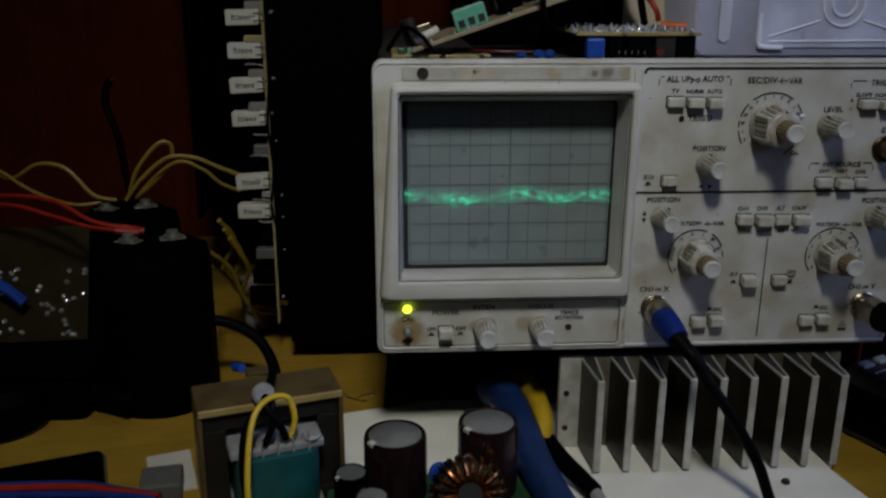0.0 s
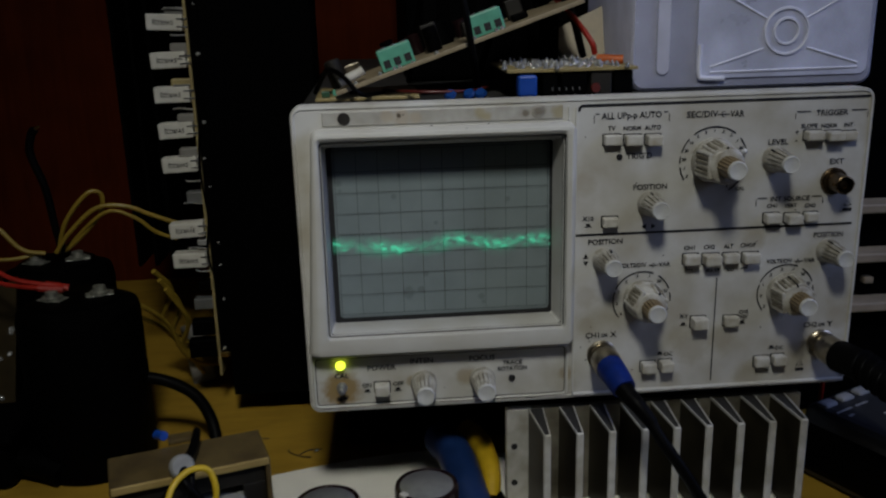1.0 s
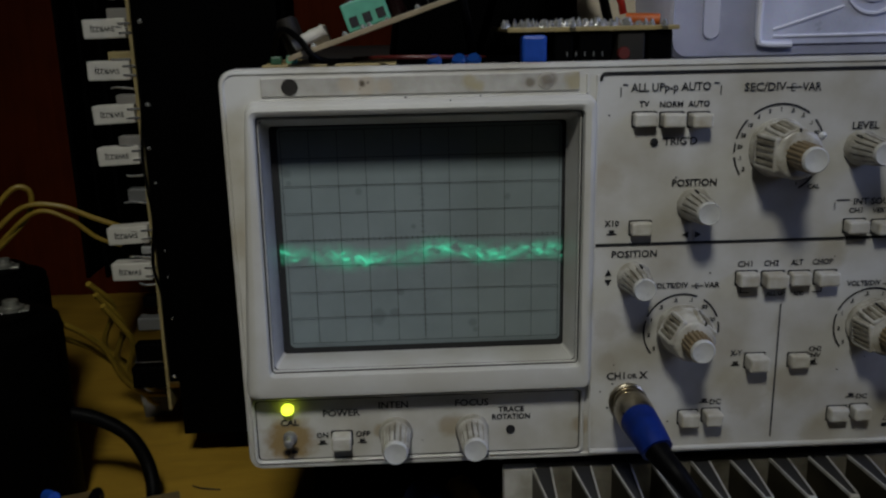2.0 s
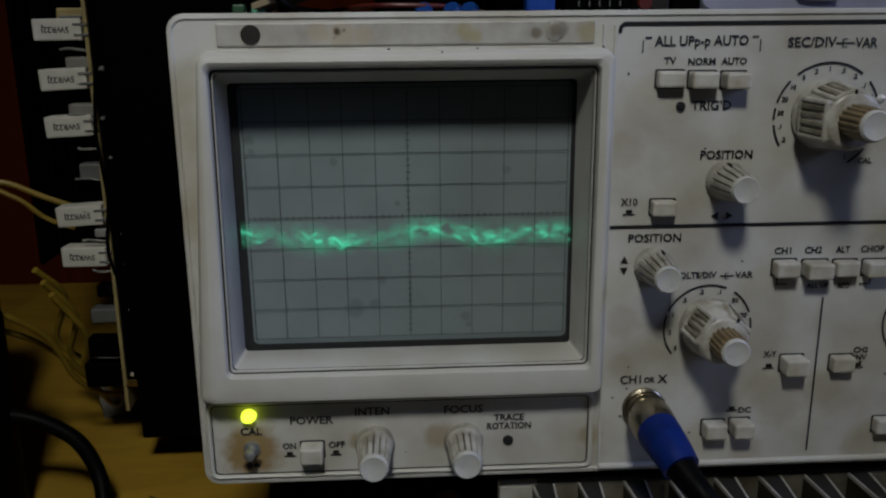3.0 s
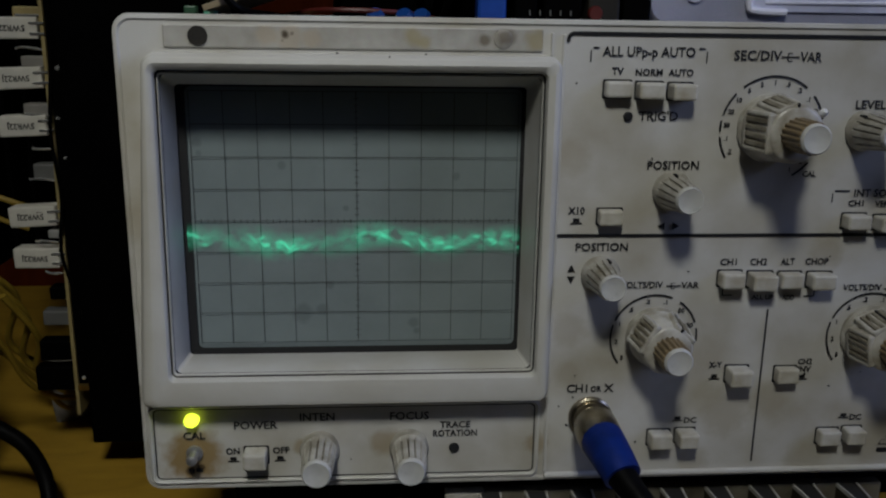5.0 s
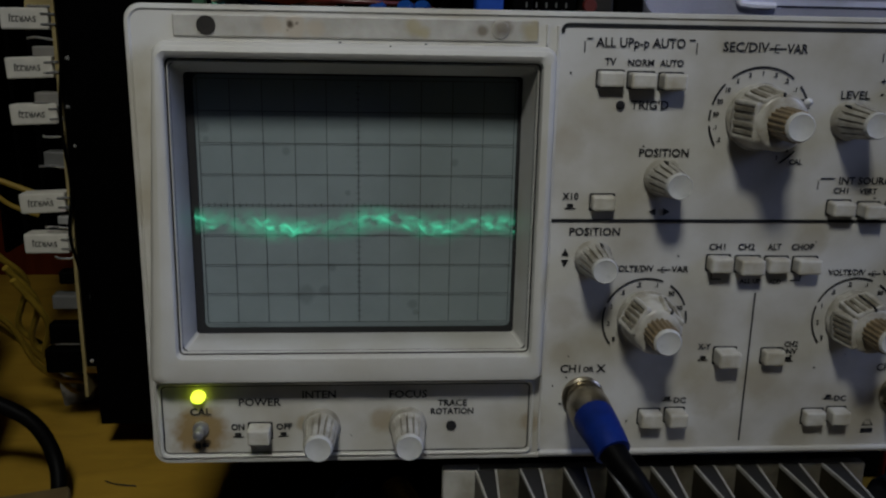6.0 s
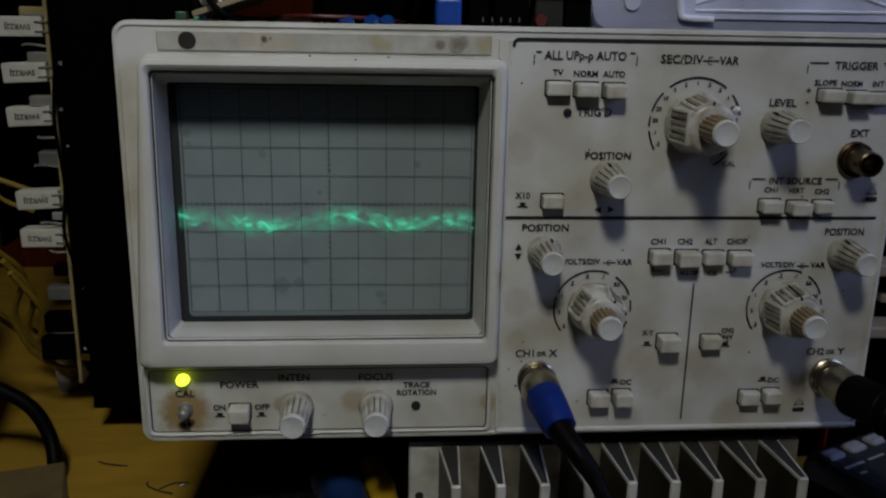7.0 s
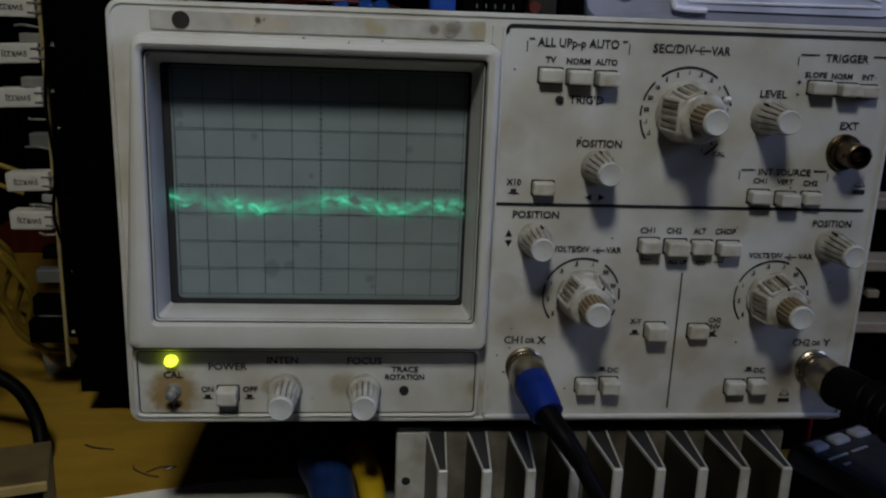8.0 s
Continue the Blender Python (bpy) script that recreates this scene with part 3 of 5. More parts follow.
def make_knob(x, z, r0, r1, length, two=False, tilt=0.0, windows=()):
    """A control knob: skirt, ribbed grip and cap; the two-stage kind has a pale outer grip and a brown inner knob."""
    at = Matrix.Translation((x, 0, z)) @ FACING @ Matrix.Rotation(tilt, 4, "Z")
    k = part("knob", lathe([(r0, 0), (r0 * 1.02, 0.0012), (r0 * 0.9, 0.0026), (r0 * 0.88, 0.003)], 40, at), M["knob"], scope, smooth=True)
    if not two:
        # dark core colours the grooves with shade as well as grime
        part("grip_core", lathe([(r0 * 0.80, 0.0028), (r1 * 1.00, length - 0.0024), (r1 * 0.9, length - 0.0020)], 32, at), M["knobdark"], k, "grimy grip grooves, their shade put into the colour", True)
        part("grip", lathe([(r0 * 0.92, 0.0028), (r0 * 0.88, 0.005), (r1 * 1.16, length - 0.0026), (r1 * 1.08, length - 0.0012)], 120, at, None, 15, 0.16, (1, 2), 4), M["knobrim" if z < 0.08 else "knob"], k)
        part("cap", lathe([(r1 * 1.08, length - 0.0016), (r1 * 1.06, length - 0.0006), (r1 * 0.96, length), (r1 * 0.84, length - 0.0002)], 32, at), M["cap"], k, smooth=True)
        if z > 0.08:
            part("pointer_mark", box(-0.0003, 0.0003, r0 * 0.78, r0 * 0.96, 0.0026, 0.0058, 0.0, None, at), M["print"], k)
    else:
        h = length * 0.60
        ra, rb = r0 * 0.93, r0 * 0.76
        part("outer_grip", lathe([(r0 * 0.95, 0.0026), (ra, 0.0036), (rb + 0.0006, h - 0.0014), (rb, h - 0.0005), (rb * 0.92, h), (rb * 0.60, h + 0.0002)], 64, at), M["knobrim"], k, smooth=True)
        lean = math.degrees(math.atan2(ra - rb, h - 0.0036))
        for a, share in windows:
            # a ribbed window, framed by pale bars that stand proud of the grip
            t = at @ Matrix.Rotation(radians(a), 4, "Z") @ pose((ra + rb) / 2 - 0.0006, 0, (h + 0.0030) / 2 + 0.0002, 0, -lean, 0)
            hw, hh = r0 * 0.44 * share, (h - 0.0030) * 0.38
            part("ribbed_window", box(-0.0014, 0.0006, -hw, hw, -hh, hh, 0.0, None, t), M["knobdark"], k, "grimy ribbed grip window, gaps coloured as shade")
            n = max(2, round(4 * share))
            for q in range(n):
                y0 = -hw + (2 * q + 1) * hw / n
                part("rib", box(0, 0.0012, y0 - hw * 0.62 / n, y0 + hw * 0.62 / n, -hh, hh, 0.0003, None, t), M["knobgrip"], k)
            for q in (-1, 1):
                part("frame_bar", box(-0.0024, 0.0011, q * (hw + 0.0006) - 0.0007, q * (hw + 0.0006) + 0.0007, -hh * 1.10, hh * 1.16, 0.0005, None, t), M["knobrim"], k)
                part("frame_bar", box(-0.0024, 0.0011, -hw - 0.001, hw + 0.001, q * hh * 1.08 - 0.0006, q * hh * 1.08 + 0.0006, 0.0005, None, t), M["knobrim"], k)
        t = at @ Matrix.Rotation(radians(windows[0][0] - 88), 4, "Z") @ pose((ra + rb) / 2, 0, (h + 0.0030) / 2, 0, -lean, 0)
        part("pointer_line", box(-0.0002, 0.0009, -0.0003, 0.0003, -h * 0.30, h * 0.42, 0.0, None, t), M["print"], k)
        part("inner_knob", lathe([(r1 * 1.22, h - 0.0005), (r1 * 1.16, length - 0.0020), (r1 * 1.06, length - 0.0012)], 72, at, None, 18, 0.10, (0, 1)), M["innerknob"], k, "tan ribbed inner knob")
        part("cap", lathe([(r1 * 1.06, length - 0.0016), (r1 * 1.05, length - 0.0006), (r1 * 0.92, length), (r1 * 0.80, length - 0.0002)], 32, at), M["cap"], k, smooth=True)
    return k


M["knobrim"] = material("worn_pale_knob_plastic", (0.50, 0.485, 0.44), 0.32, 0, 0.12, 1500, 180, 0.1, 0.5, (0.24, 0.215, 0.16))
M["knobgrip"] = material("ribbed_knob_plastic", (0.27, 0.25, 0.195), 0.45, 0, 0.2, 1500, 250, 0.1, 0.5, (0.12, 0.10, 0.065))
for x, z, r0, r1, ln, two, tl, *win in ((0.1662, 0.1598, 0.0060, 0.0038, 0.0172, False, 0.1), (0.2250, 0.1785, 0.0062, 0.0038, 0.0172, False, 0.6), (0.1455, 0.1334, 0.0060, 0.0038, 0.0166, False, -0.3),
                                        (0.2554, 0.1326, 0.0061, 0.0038, 0.0170, False, 0.3), (0.0576, 0.0758, 0.0062, 0.0042, 0.0176, False, 0), (0.0862, 0.0758, 0.0062, 0.0042, 0.0176, False, 0.5),
                                        (0.1952, 0.1792, 0.0104, 0.0041, 0.0295, True, 0.2, ((180, 1.0), (112, 0.55))), (0.1645, 0.1128, 0.0096, 0.0041, 0.0240, True, -0.5, ((150, 0.9), (48, 0.7))), (0.2356, 0.1126, 0.0096, 0.0041, 0.0245, True, 0.5, ((188, 0.95), (112, 0.9), (45, 0.6)))):
    make_knob(x, z, r0, r1, ln, two, tl if not two else 0.0, *win)


# painted highlight: white blob where the outer knob catches the light
part("knob_glint", lathe([(0.0007, -0.0016), (0.0012, -0.0009), (0.0012, 0.0008), (0.0006, 0.0016)], 12, pose(0.2037, -0.0145, 0.1850, 60, 0, 0)), M["tip"], scope, "small white blob standing for a glint on the knob", True)


def dial(cx, cz, r, marks, a0, a1, size, gaps):
    """Printed arc with gaps and numbers round a switch; angles clockwise from straight up."""
    bm = bmesh.new()
    w = 0.00032
    for s, e in gaps:
        n = max(2, int((e - s) / 5))
        pts = []
        for i in range(n + 1):
            a = radians(s + (e - s) * i / n)
            pts.append([bm.verts.new((cx + q * math.sin(a), -0.0004, cz + q * math.cos(a))) for q in (r - w, r + w)])
        for p, q in zip(pts, pts[1:]):
            bm.faces.new((p[0], q[0], q[1], p[1]))
    part("dial_arc", bm, M["print"], scope)
    for i, t in enumerate(marks):
        a = radians(a0 + (a1 - a0) * i / (len(marks) - 1))
        lettering("dial_number", t, cx + (r - 0.0019) * math.sin(a), cz + (r - 0.0019) * math.cos(a), size, scope)


dial(0.1955, 0.1785, 0.0160, (".2", ".1", "50", "20", "10", "5", "2", "1", ".5", ".2", ".1", "50", "20", "10", "5", "2", "1"), -118, 150, 0.0019,
     ((-122, -98), (-92, -80), (-74, -48), (-38, 38), (50, 78), (128, 150)))
for cx in (0.1640, 0.2354):
    dial(cx, 0.1124, 0.0140, ("5", "2", "1", ".5", ".2", ".1", "50", "20", "10", "5"), -125, 128, 0.0021, ((-128, -72), (-66, 22), (34, 70), (78, 96), (112, 128)))

# words on the front: text, place, letter size, width
for text, x, z, size, wide in (("ALL UPp-p AUTO", 0.1562, 0.2010, 0.0040, 0.0278), ("TV", 0.1470, 0.1954, 0.0028, 0.0036), ("NORM", 0.1565, 0.1951, 0.0028, 0.0082), ("AUTO", 0.1662, 0.1951, 0.0028, 0.0076), ("TRIG'D", 0.1603, 0.1823, 0.0038, 0.0120),
                         ("SEC/DIV", 0.1890, 0.2003, 0.0040, 0.0146), ("VAR", 0.2054, 0.2000, 0.0040, 0.0068), ("POSITION", 0.1660, 0.1675, 0.0036, 0.0160), ("X10", 0.1370, 0.1535, 0.0031, 0.0052), ("LEVEL", 0.2258, 0.1862, 0.0036, 0.0096),
                         ("TRIGGER", 0.2505, 0.1990, 0.0037, 0.0156), ("SLOPE", 0.2402, 0.1932, 0.0027, 0.0080), ("NORM", 0.2496, 0.1930, 0.0027, 0.0076), ("INT", 0.2590, 0.1930, 0.0027, 0.0042), ("+", 0.2345, 0.1905, 0.0034, 0.0000),
                         ("-", 0.2345, 0.1868, 0.0034, 0.0000), ("EXT", 0.2550, 0.1760, 0.0036, 0.0068), ("INT SOURCE", 0.2338, 0.1590, 0.0033, 0.0192), ("CH1", 0.2255, 0.1558, 0.0026, 0.0050), ("VERT", 0.2345, 0.1556, 0.0026, 0.0060),
                         ("CH2", 0.2440, 0.1553, 0.0026, 0.0054), ("POSITION", 0.1455, 0.1420, 0.0036, 0.0165), ("VOLTS/DIV", 0.1590, 0.1297, 0.0029, 0.0135), ("VAR", 0.1745, 0.1295, 0.0029, 0.0058), ("CH1", 0.1865, 0.1370, 0.0030, 0.0054),
                         ("CH2", 0.1960, 0.1370, 0.0030, 0.0056), ("ALT", 0.2055, 0.1370, 0.0030, 0.0046), ("CHOP", 0.2150, 0.1370, 0.0030, 0.0076), ("ALL UP", 0.1985, 0.1254, 0.0022, 0.0072), ("ADD", 0.2070, 0.1252, 0.0022, 0.0040),
                         ("X-Y", 0.1853, 0.1025, 0.0030, 0.0044), ("CH2", 0.2152, 0.1032, 0.0026, 0.0048), ("INV", 0.2152, 0.1006, 0.0026, 0.0044), ("POSITION", 0.2545, 0.1405, 0.0036, 0.0146), ("VOLTS/DIV", 0.2312, 0.1283, 0.0028, 0.0128),
                         ("VAR", 0.2462, 0.1281, 0.0028, 0.0056), ("CH1", 0.1405, 0.0950, 0.0040, 0.0068), ("OR", 0.1463, 0.0948, 0.0026, 0.0036), ("X", 0.1506, 0.0950, 0.0040, 0.0034), ("CH2", 0.2498, 0.0945, 0.0038, 0.0068),
                         ("OR", 0.2556, 0.0943, 0.0025, 0.0036), ("Y", 0.2598, 0.0945, 0.0038, 0.0032), ("DC", 0.1785, 0.0832, 0.0028, 0.0042), ("DC", 0.2350, 0.0832, 0.0028, 0.0042), ("AC", 0.1782, 0.0738, 0.0024, 0.0034),
                         ("CAL", 0.0183, 0.0811, 0.0035, 0.0068), ("POWER", 0.0375, 0.0843, 0.0038, 0.0137), ("ON", 0.0302, 0.0755, 0.0031, 0.0043), ("OFF", 0.0453, 0.0755, 0.0031, 0.0053), ("INTEN", 0.0570, 0.0868, 0.0038, 0.0110),
                         ("FOCUS", 0.0862, 0.0866, 0.0038, 0.0125), ("TRACE", 0.1010, 0.0833, 0.0031, 0.0098), ("ROTATION", 0.1010, 0.0803, 0.0031, 0.0143), ("CAL", 0.2090, 0.1650, 0.0024, 0.0044)):
    lettering("lettering", text, x, z, size, scope, width=wide)
# the small linked-knob signs between the words
for x, z, s in ((0.1993, 0.2001, 1.0), (0.1693, 0.1294, 0.8), (0.2408, 0.1279, 0.8)):
    bars([(x - 0.0030 * s, x - 0.0012 * s, z - 0.0002, z + 0.0002), (x - 0.0012 * s, x - 0.0008 * s, z - 0.0012 * s, z + 0.0012 * s), (x - 0.0008 * s, x + 0.0010 * s, z - 0.0002, z + 0.0002),
          (x - 0.0008 * s, x + 0.0004 * s, z + 0.0010 * s, z + 0.0013 * s), (x - 0.0008 * s, x + 0.0004 * s, z - 0.0013 * s, z - 0.0010 * s), (x + 0.0010 * s, x + 0.0026 * s, z - 0.0002, z + 0.0002)], scope, "linked_knob_sign")
# brackets over groups of keys
for xa, xb, z, ga, gb, d in ((0.1386, 0.1738, 0.2022, 0.1413, 0.1711, 0.0042), (0.2330, 0.2680, 0.2000, 0.2405, 0.2600, 0.0036), (0.2172, 0.2502, 0.1598, 0.2228, 0.2446, 0.0036)):
    bars([(xa + 0.0008, ga, z - 0.00022, z + 0.00022)], scope, "bracket_line")
    bars([(gb, xb - 0.0008, z - 0.00022, z + 0.00022)], scope, "bracket_line")
    bars([(xa, xa + 0.0004, z - d, z - 0.0008)], scope, "bracket_line")
    bars([(xb - 0.0004, xb, z - d, z - 0.0008)], scope, "bracket_line")
for span in ((0.1850, 0.1885, 0.1260, 0.1264), (0.1850, 0.1854, 0.1264, 0.1285), (0.2120, 0.2151, 0.1255, 0.1259), (0.2151, 0.2155, 0.1255, 0.1285)):
    bars([span], scope, "bracket_line")
# key signs: a small block over a line
for x, z in ((0.1370, 0.1503), (0.1852, 0.0984), (0.2148, 0.0978), (0.0302, 0.0727), (0.0450, 0.0727), (0.1742, 0.0838), (0.2308, 0.0838)):
    bars([(x - 0.0018, x + 0.0018, z - 0.0008, z - 0.0004), (x - 0.0010, x + 0.0010, z - 0.0003, z + 0.0009)], scope, "key_sign")


def triangles(tris, name="arrow_sign"):
    bm = bmesh.new()
    for t in tris:
        bm.faces.new([bm.verts.new((a, -0.0004, c)) for a, c in t])
    part(name, bm, M["print"], scope)


triangles([((0.1350, 0.1342), (0.1375, 0.1342), (0.13625, 0.1366))])
triangles([((0.1350, 0.1328), (0.13625, 0.1304), (0.1375, 0.1328))])
triangles([((0.1625, 0.1487), (0.1648, 0.1474), (0.1648, 0.1500))])
triangles([((0.1672, 0.1474), (0.1695, 0.1487), (0.1672, 0.1500))])
for x, z in ((0.2625, 0.1560), (0.2462, 0.0745)):
    h = 0.0019
    bars([(x - 0.0019, x + 0.0019, z - 0.0015, z - 0.0012), (x - 0.0001, x + 0.0001, z - 0.0006, z + 0.0006), (x - 0.0022, x + 0.0022, z - 0.0042, z - 0.0026)], scope, "warning_mark")
    triangles([((x - 0.0021, z - 0.0015), (x - 0.0016, z - 0.0015), (x, z + 0.0018)), ((x + 0.0021, z - 0.0015), (x + 0.0016, z - 0.0015), (x, z + 0.0018))], "warning_mark")
part("trig_lamp", lathe([(0.0014, 0), (0.0014, 0.0006), (0.0008, 0.0008)], 16, Matrix.Translation((0.1510, -0.0001, 0.1823)) @ FACING), M["print"], scope, "unlit dark trigger lamp")

# push keys
keys = [(0.1472, 0.1903, 0.0086, 0.0052), (0.1568, 0.1900, 0.0086, 0.0052), (0.1662, 0.1898, 0.0078, 0.0052), (0.1472, 0.1518, 0.0080, 0.0052), (0.2420, 0.1890, 0.0090, 0.0048), (0.2515, 0.1886, 0.0082, 0.0046), (0.2595, 0.1882, 0.0070, 0.0046),
        (0.2252, 0.1503, 0.0082, 0.0050), (0.2352, 0.1498, 0.0078, 0.0050), (0.2445, 0.1500, 0.0072, 0.0048), (0.1870, 0.1318, 0.0080, 0.0054), (0.1968, 0.1314, 0.0086, 0.0056), (0.2065, 0.1313, 0.0080, 0.0054), (0.2163, 0.1312, 0.0086, 0.0054),
        (0.1925, 0.0995, 0.0080, 0.0060), (0.2088, 0.0992, 0.0078, 0.0056), (0.1682, 0.0775, 0.0078, 0.0058), (0.1770, 0.0780, 0.0070, 0.0054), (0.2258, 0.0768, 0.0078, 0.0058), (0.2342, 0.0775, 0.0070, 0.0054), (0.0375, 0.0742, 0.0078, 0.0060)]
for i, (x, z, w, h) in enumerate(keys):
    w, h = w * 0.92, h * 0.90
    d = 0.0050 + 0.0012 * ((i * 7) % 3 - 1)
    part("key_slot", loft([outline(x - w / 2 - 0.0005, x + w / 2 + 0.0005, z - h / 2 - 0.0005, z + h / 2 + 0.0005, 0.0006, -0.0003)], fill=(True, False)), M["seam"], scope)
    part("push_key", box(x - w / 2, x + w / 2, -d, 0.002, z - h / 2, z + h / 2, 0.0007), M["button"], scope)

# pilot lamp, calibration post, rotation trimmer
part("pilot_lamp", lathe([(0.0023, 0), (0.0023, 0.0016), (0.0020, 0.0027), (0.0011, 0.0033), (0.0002, 0.0034)], 24, Matrix.Translation((0.0180, 0, 0.0868)) @ FACING @ Matrix.Diagonal((1, 0.84, 1, 1))), M["led"], scope, "lit yellow-green pilot lamp", True)
post = part("calibration_post", lathe([(0.0026, 0), (0.0026, 0.0010), (0.0014, 0.0014), (0.0012, 0.0040), (0.0018, 0.0044), (0.0016, 0.0060), (0.0006, 0.0066)], 20, Matrix.Translation((0.0182, 0, 0.0752)) @ FACING), M["alutop"], scope, "small metal calibration post", True)
bars([(0.0160, 0.0168, 0.0685, 0.0700), (0.0172, 0.0178, 0.0683, 0.0698), (0.0184, 0.0205, 0.0686, 0.0700)], scope, "faded_mark")
part("trimmer_hole", lathe([(0.0017, 0), (0.0017, 0.0005), (0.0014, 0.0005)], 20, Matrix.Translation((0.1008, -0.0001, 0.0752)) @ FACING), M["seam"], scope, "dark trimmer hole", True)


def bnc(x, z, mat, size=1.0):
    at = Matrix.Translation((x, 0, z)) @ FACING @ Matrix.Diagonal((size, size, size, 1))
    s = part("bnc_socket", lathe([(0.0072, 0), (0.0072, 0.0012), (0.0066, 0.0018), (0.0060, 0.0018), (0.0058, 0.0028), (0.0049, 0.0030), (0.0049, 0.0120), (0.0044, 0.0124), (0.0040, 0.0124), (0.0038, 0.0040)], 32, at), mat, scope, smooth=True)
    part("insulator", lathe([(0.0022, 0.003), (0.0022, 0.0105), (0.0010, 0.0108)], 20, at), M["brassy"], s, "dark inner insulator", True)
    for a in (0, 180):
        part("bayonet_pin", lathe([(0.0008, 0.0045), (0.0008, 0.0062)], 10, at @ Matrix.Rotation(radians(a), 4, "Z") @ Matrix.Translation((0, 0, 0.0095)) @ Matrix.Rotation(radians(90), 4, "Y")), mat, s)
    return s


bnc(0.2545, 0.1668, M["brassy"], 0.90)
bnc(0.1450, 0.0850, M["nickel"])
bnc(0.2560, 0.0845, M["nickel"])
# dark specks of dirt on the front
rng = random.Random(21)
specks = [(0.0715, 0.0970), (0.0650, 0.0973), (0.0905, 0.1995), (0.0800, 0.1990), (0.0650, 0.1996), (0.1390, 0.0920), (0.1350, 0.1920), (0.1345, 0.0890)] + [(rng.uniform(0.006, 0.27), rng.uniform(0.066, 0.208)) for _ in range(30)]
bm = bmesh.new()
for x, z in specks:
    if 0.010 < x < 0.129 and 0.093 < z < 0.1995:
        y = -0.0076 if (z < 0.0995 or z > 0.1965) else None
    else:
        y = -0.0003
    if y is None:
        continue
    n, r = 7, rng.uniform(0.00018, 0.00045)
    bm.faces.new([bm.verts.new((x + r * rng.uniform(0.6, 1.6) * math.cos(2 * math.pi * i / n), y, z + r * rng.uniform(0.6, 1.3) * math.sin(2 * math.pi * i / n))) for i in range(n)])
tagged(part("dirt_speck", bm, M["seam"], scope), kind="stuff")
# feet under the case
for fx in (0.012, 0.262):
    for fy in (0.025, 0.33):
        part("foot", lathe([(0.006, 0.0555), (0.007, 0.064), (0.0065, 0.066)], 16, Matrix.Translation((fx, fy, 0))), M["rubber"], scope, "black rubber foot", True)

# ---- probe leads plugged into the front ----
lead = thing("probe_lead", "black coaxial lead with a blue-booted plug on the first channel", "cable")
plug_at = Matrix.Translation((0.1450, -0.0110, 0.0850)) @ FACING @ Matrix.Rotation(radians(4), 4, "X")
part("plug_collar", lathe([(0.0056, -0.004), (0.0068, -0.004), (0.0070, -0.002), (0.0068, 0.006), (0.0060, 0.0075)], 28, plug_at), M["nickel"], lead, "tarnished metal plug collar", True)
part("boot", tube([(0.1450, -0.017, 0.0848), (0.1455, -0.0225, 0.0843), (0.1464, -0.0275, 0.0829), (0.1475, -0.0318, 0.0808)], 0.0068, 16, 5, None, 0.0057), M["blueboot"], lead, "blue rubber boot", True)
part("strain_relief", tube([(0.1472, -0.0315, 0.0810), (0.1492, -0.0358, 0.0788), (0.1520, -0.0405, 0.0760), (0.1570, -0.0450, 0.0695)], 0.0045, 14, 5, None, 0.0032), M["rubber"], lead, "", True)
part("cord", tube([(0.1555, -0.0440, 0.0715), (0.1610, -0.050, 0.0620), (0.1690, -0.055, 0.0500), (0.1810, -0.060, 0.0290), (0.1860, -0.065, 0.0140), (0.1890, -0.073, 0.0052), (0.195, -0.095, 0.0050), (0.199, -0.126, 0.0036), (0.201, -0.141, -0.006), (0.203, -0.146, -0.06), (0.206, -0.146, -0.30)], 0.0027, 12), M["rubber"], lead, smooth=True)
lead2 = thing("probe_lead", "black coaxial lead with a black boot on the second channel", "cable")
part("plug_collar", lathe([(0.0056, -0.004), (0.0068, -0.004), (0.0070, -0.002), (0.0068, 0.007), (0.0060, 0.0085)], 28, Matrix.Translation((0.2560, -0.0110, 0.0845)) @ FACING), M["nickel"], lead2, "tarnished metal plug collar", True)
part("boot", tube([(0.2562, -0.018, 0.0848), (0.2590, -0.030, 0.0855), (0.2640, -0.045, 0.0825), (0.2715, -0.060, 0.0760)], 0.0078, 16, 5, None, 0.0060), M["rubber"], lead2, "ribbed black rubber boot", True)
for q in range(5):
    part("boot_rib", lathe([(0.0080, -0.0006), (0.0084, 0), (0.0080, 0.0006)], 18, pose(0.2600 + q * 0.0016, -0.0330 - q * 0.0042, 0.0852 - q * 0.0010, 82, 0, 20)), M["rubber"], lead2, "", True)
part("cord", tube([(0.2705, -0.058, 0.0770), (0.278, -0.070, 0.068), (0.290, -0.090, 0.056), (0.306, -0.118, 0.0472), (0.324, -0.138, 0.0440), (0.338, -0.152, 0.020), (0.343, -0.156, -0.03), (0.346, -0.156, -0.15), (0.350, -0.155, -0.35)], 0.0042, 12), M["rubber"], lead2, smooth=True)


# ---- under and in front of the oscilloscope ----
chassis = thing("equipment_case", "flat black equipment case that carries the oscilloscope", "equipment case")
part("body", box(0.016, 0.268, 0.075, 0.37, 0.003, 0.0555, 0.003), M["black"], chassis)
for fx in (0.03, 0.25):
    for fy in (0.095, 0.35):
        part("foot", box(fx - 0.008, fx + 0.008, fy - 0.008, fy + 0.008, 0, 0.0035, 0.001), M["rubber"], chassis)


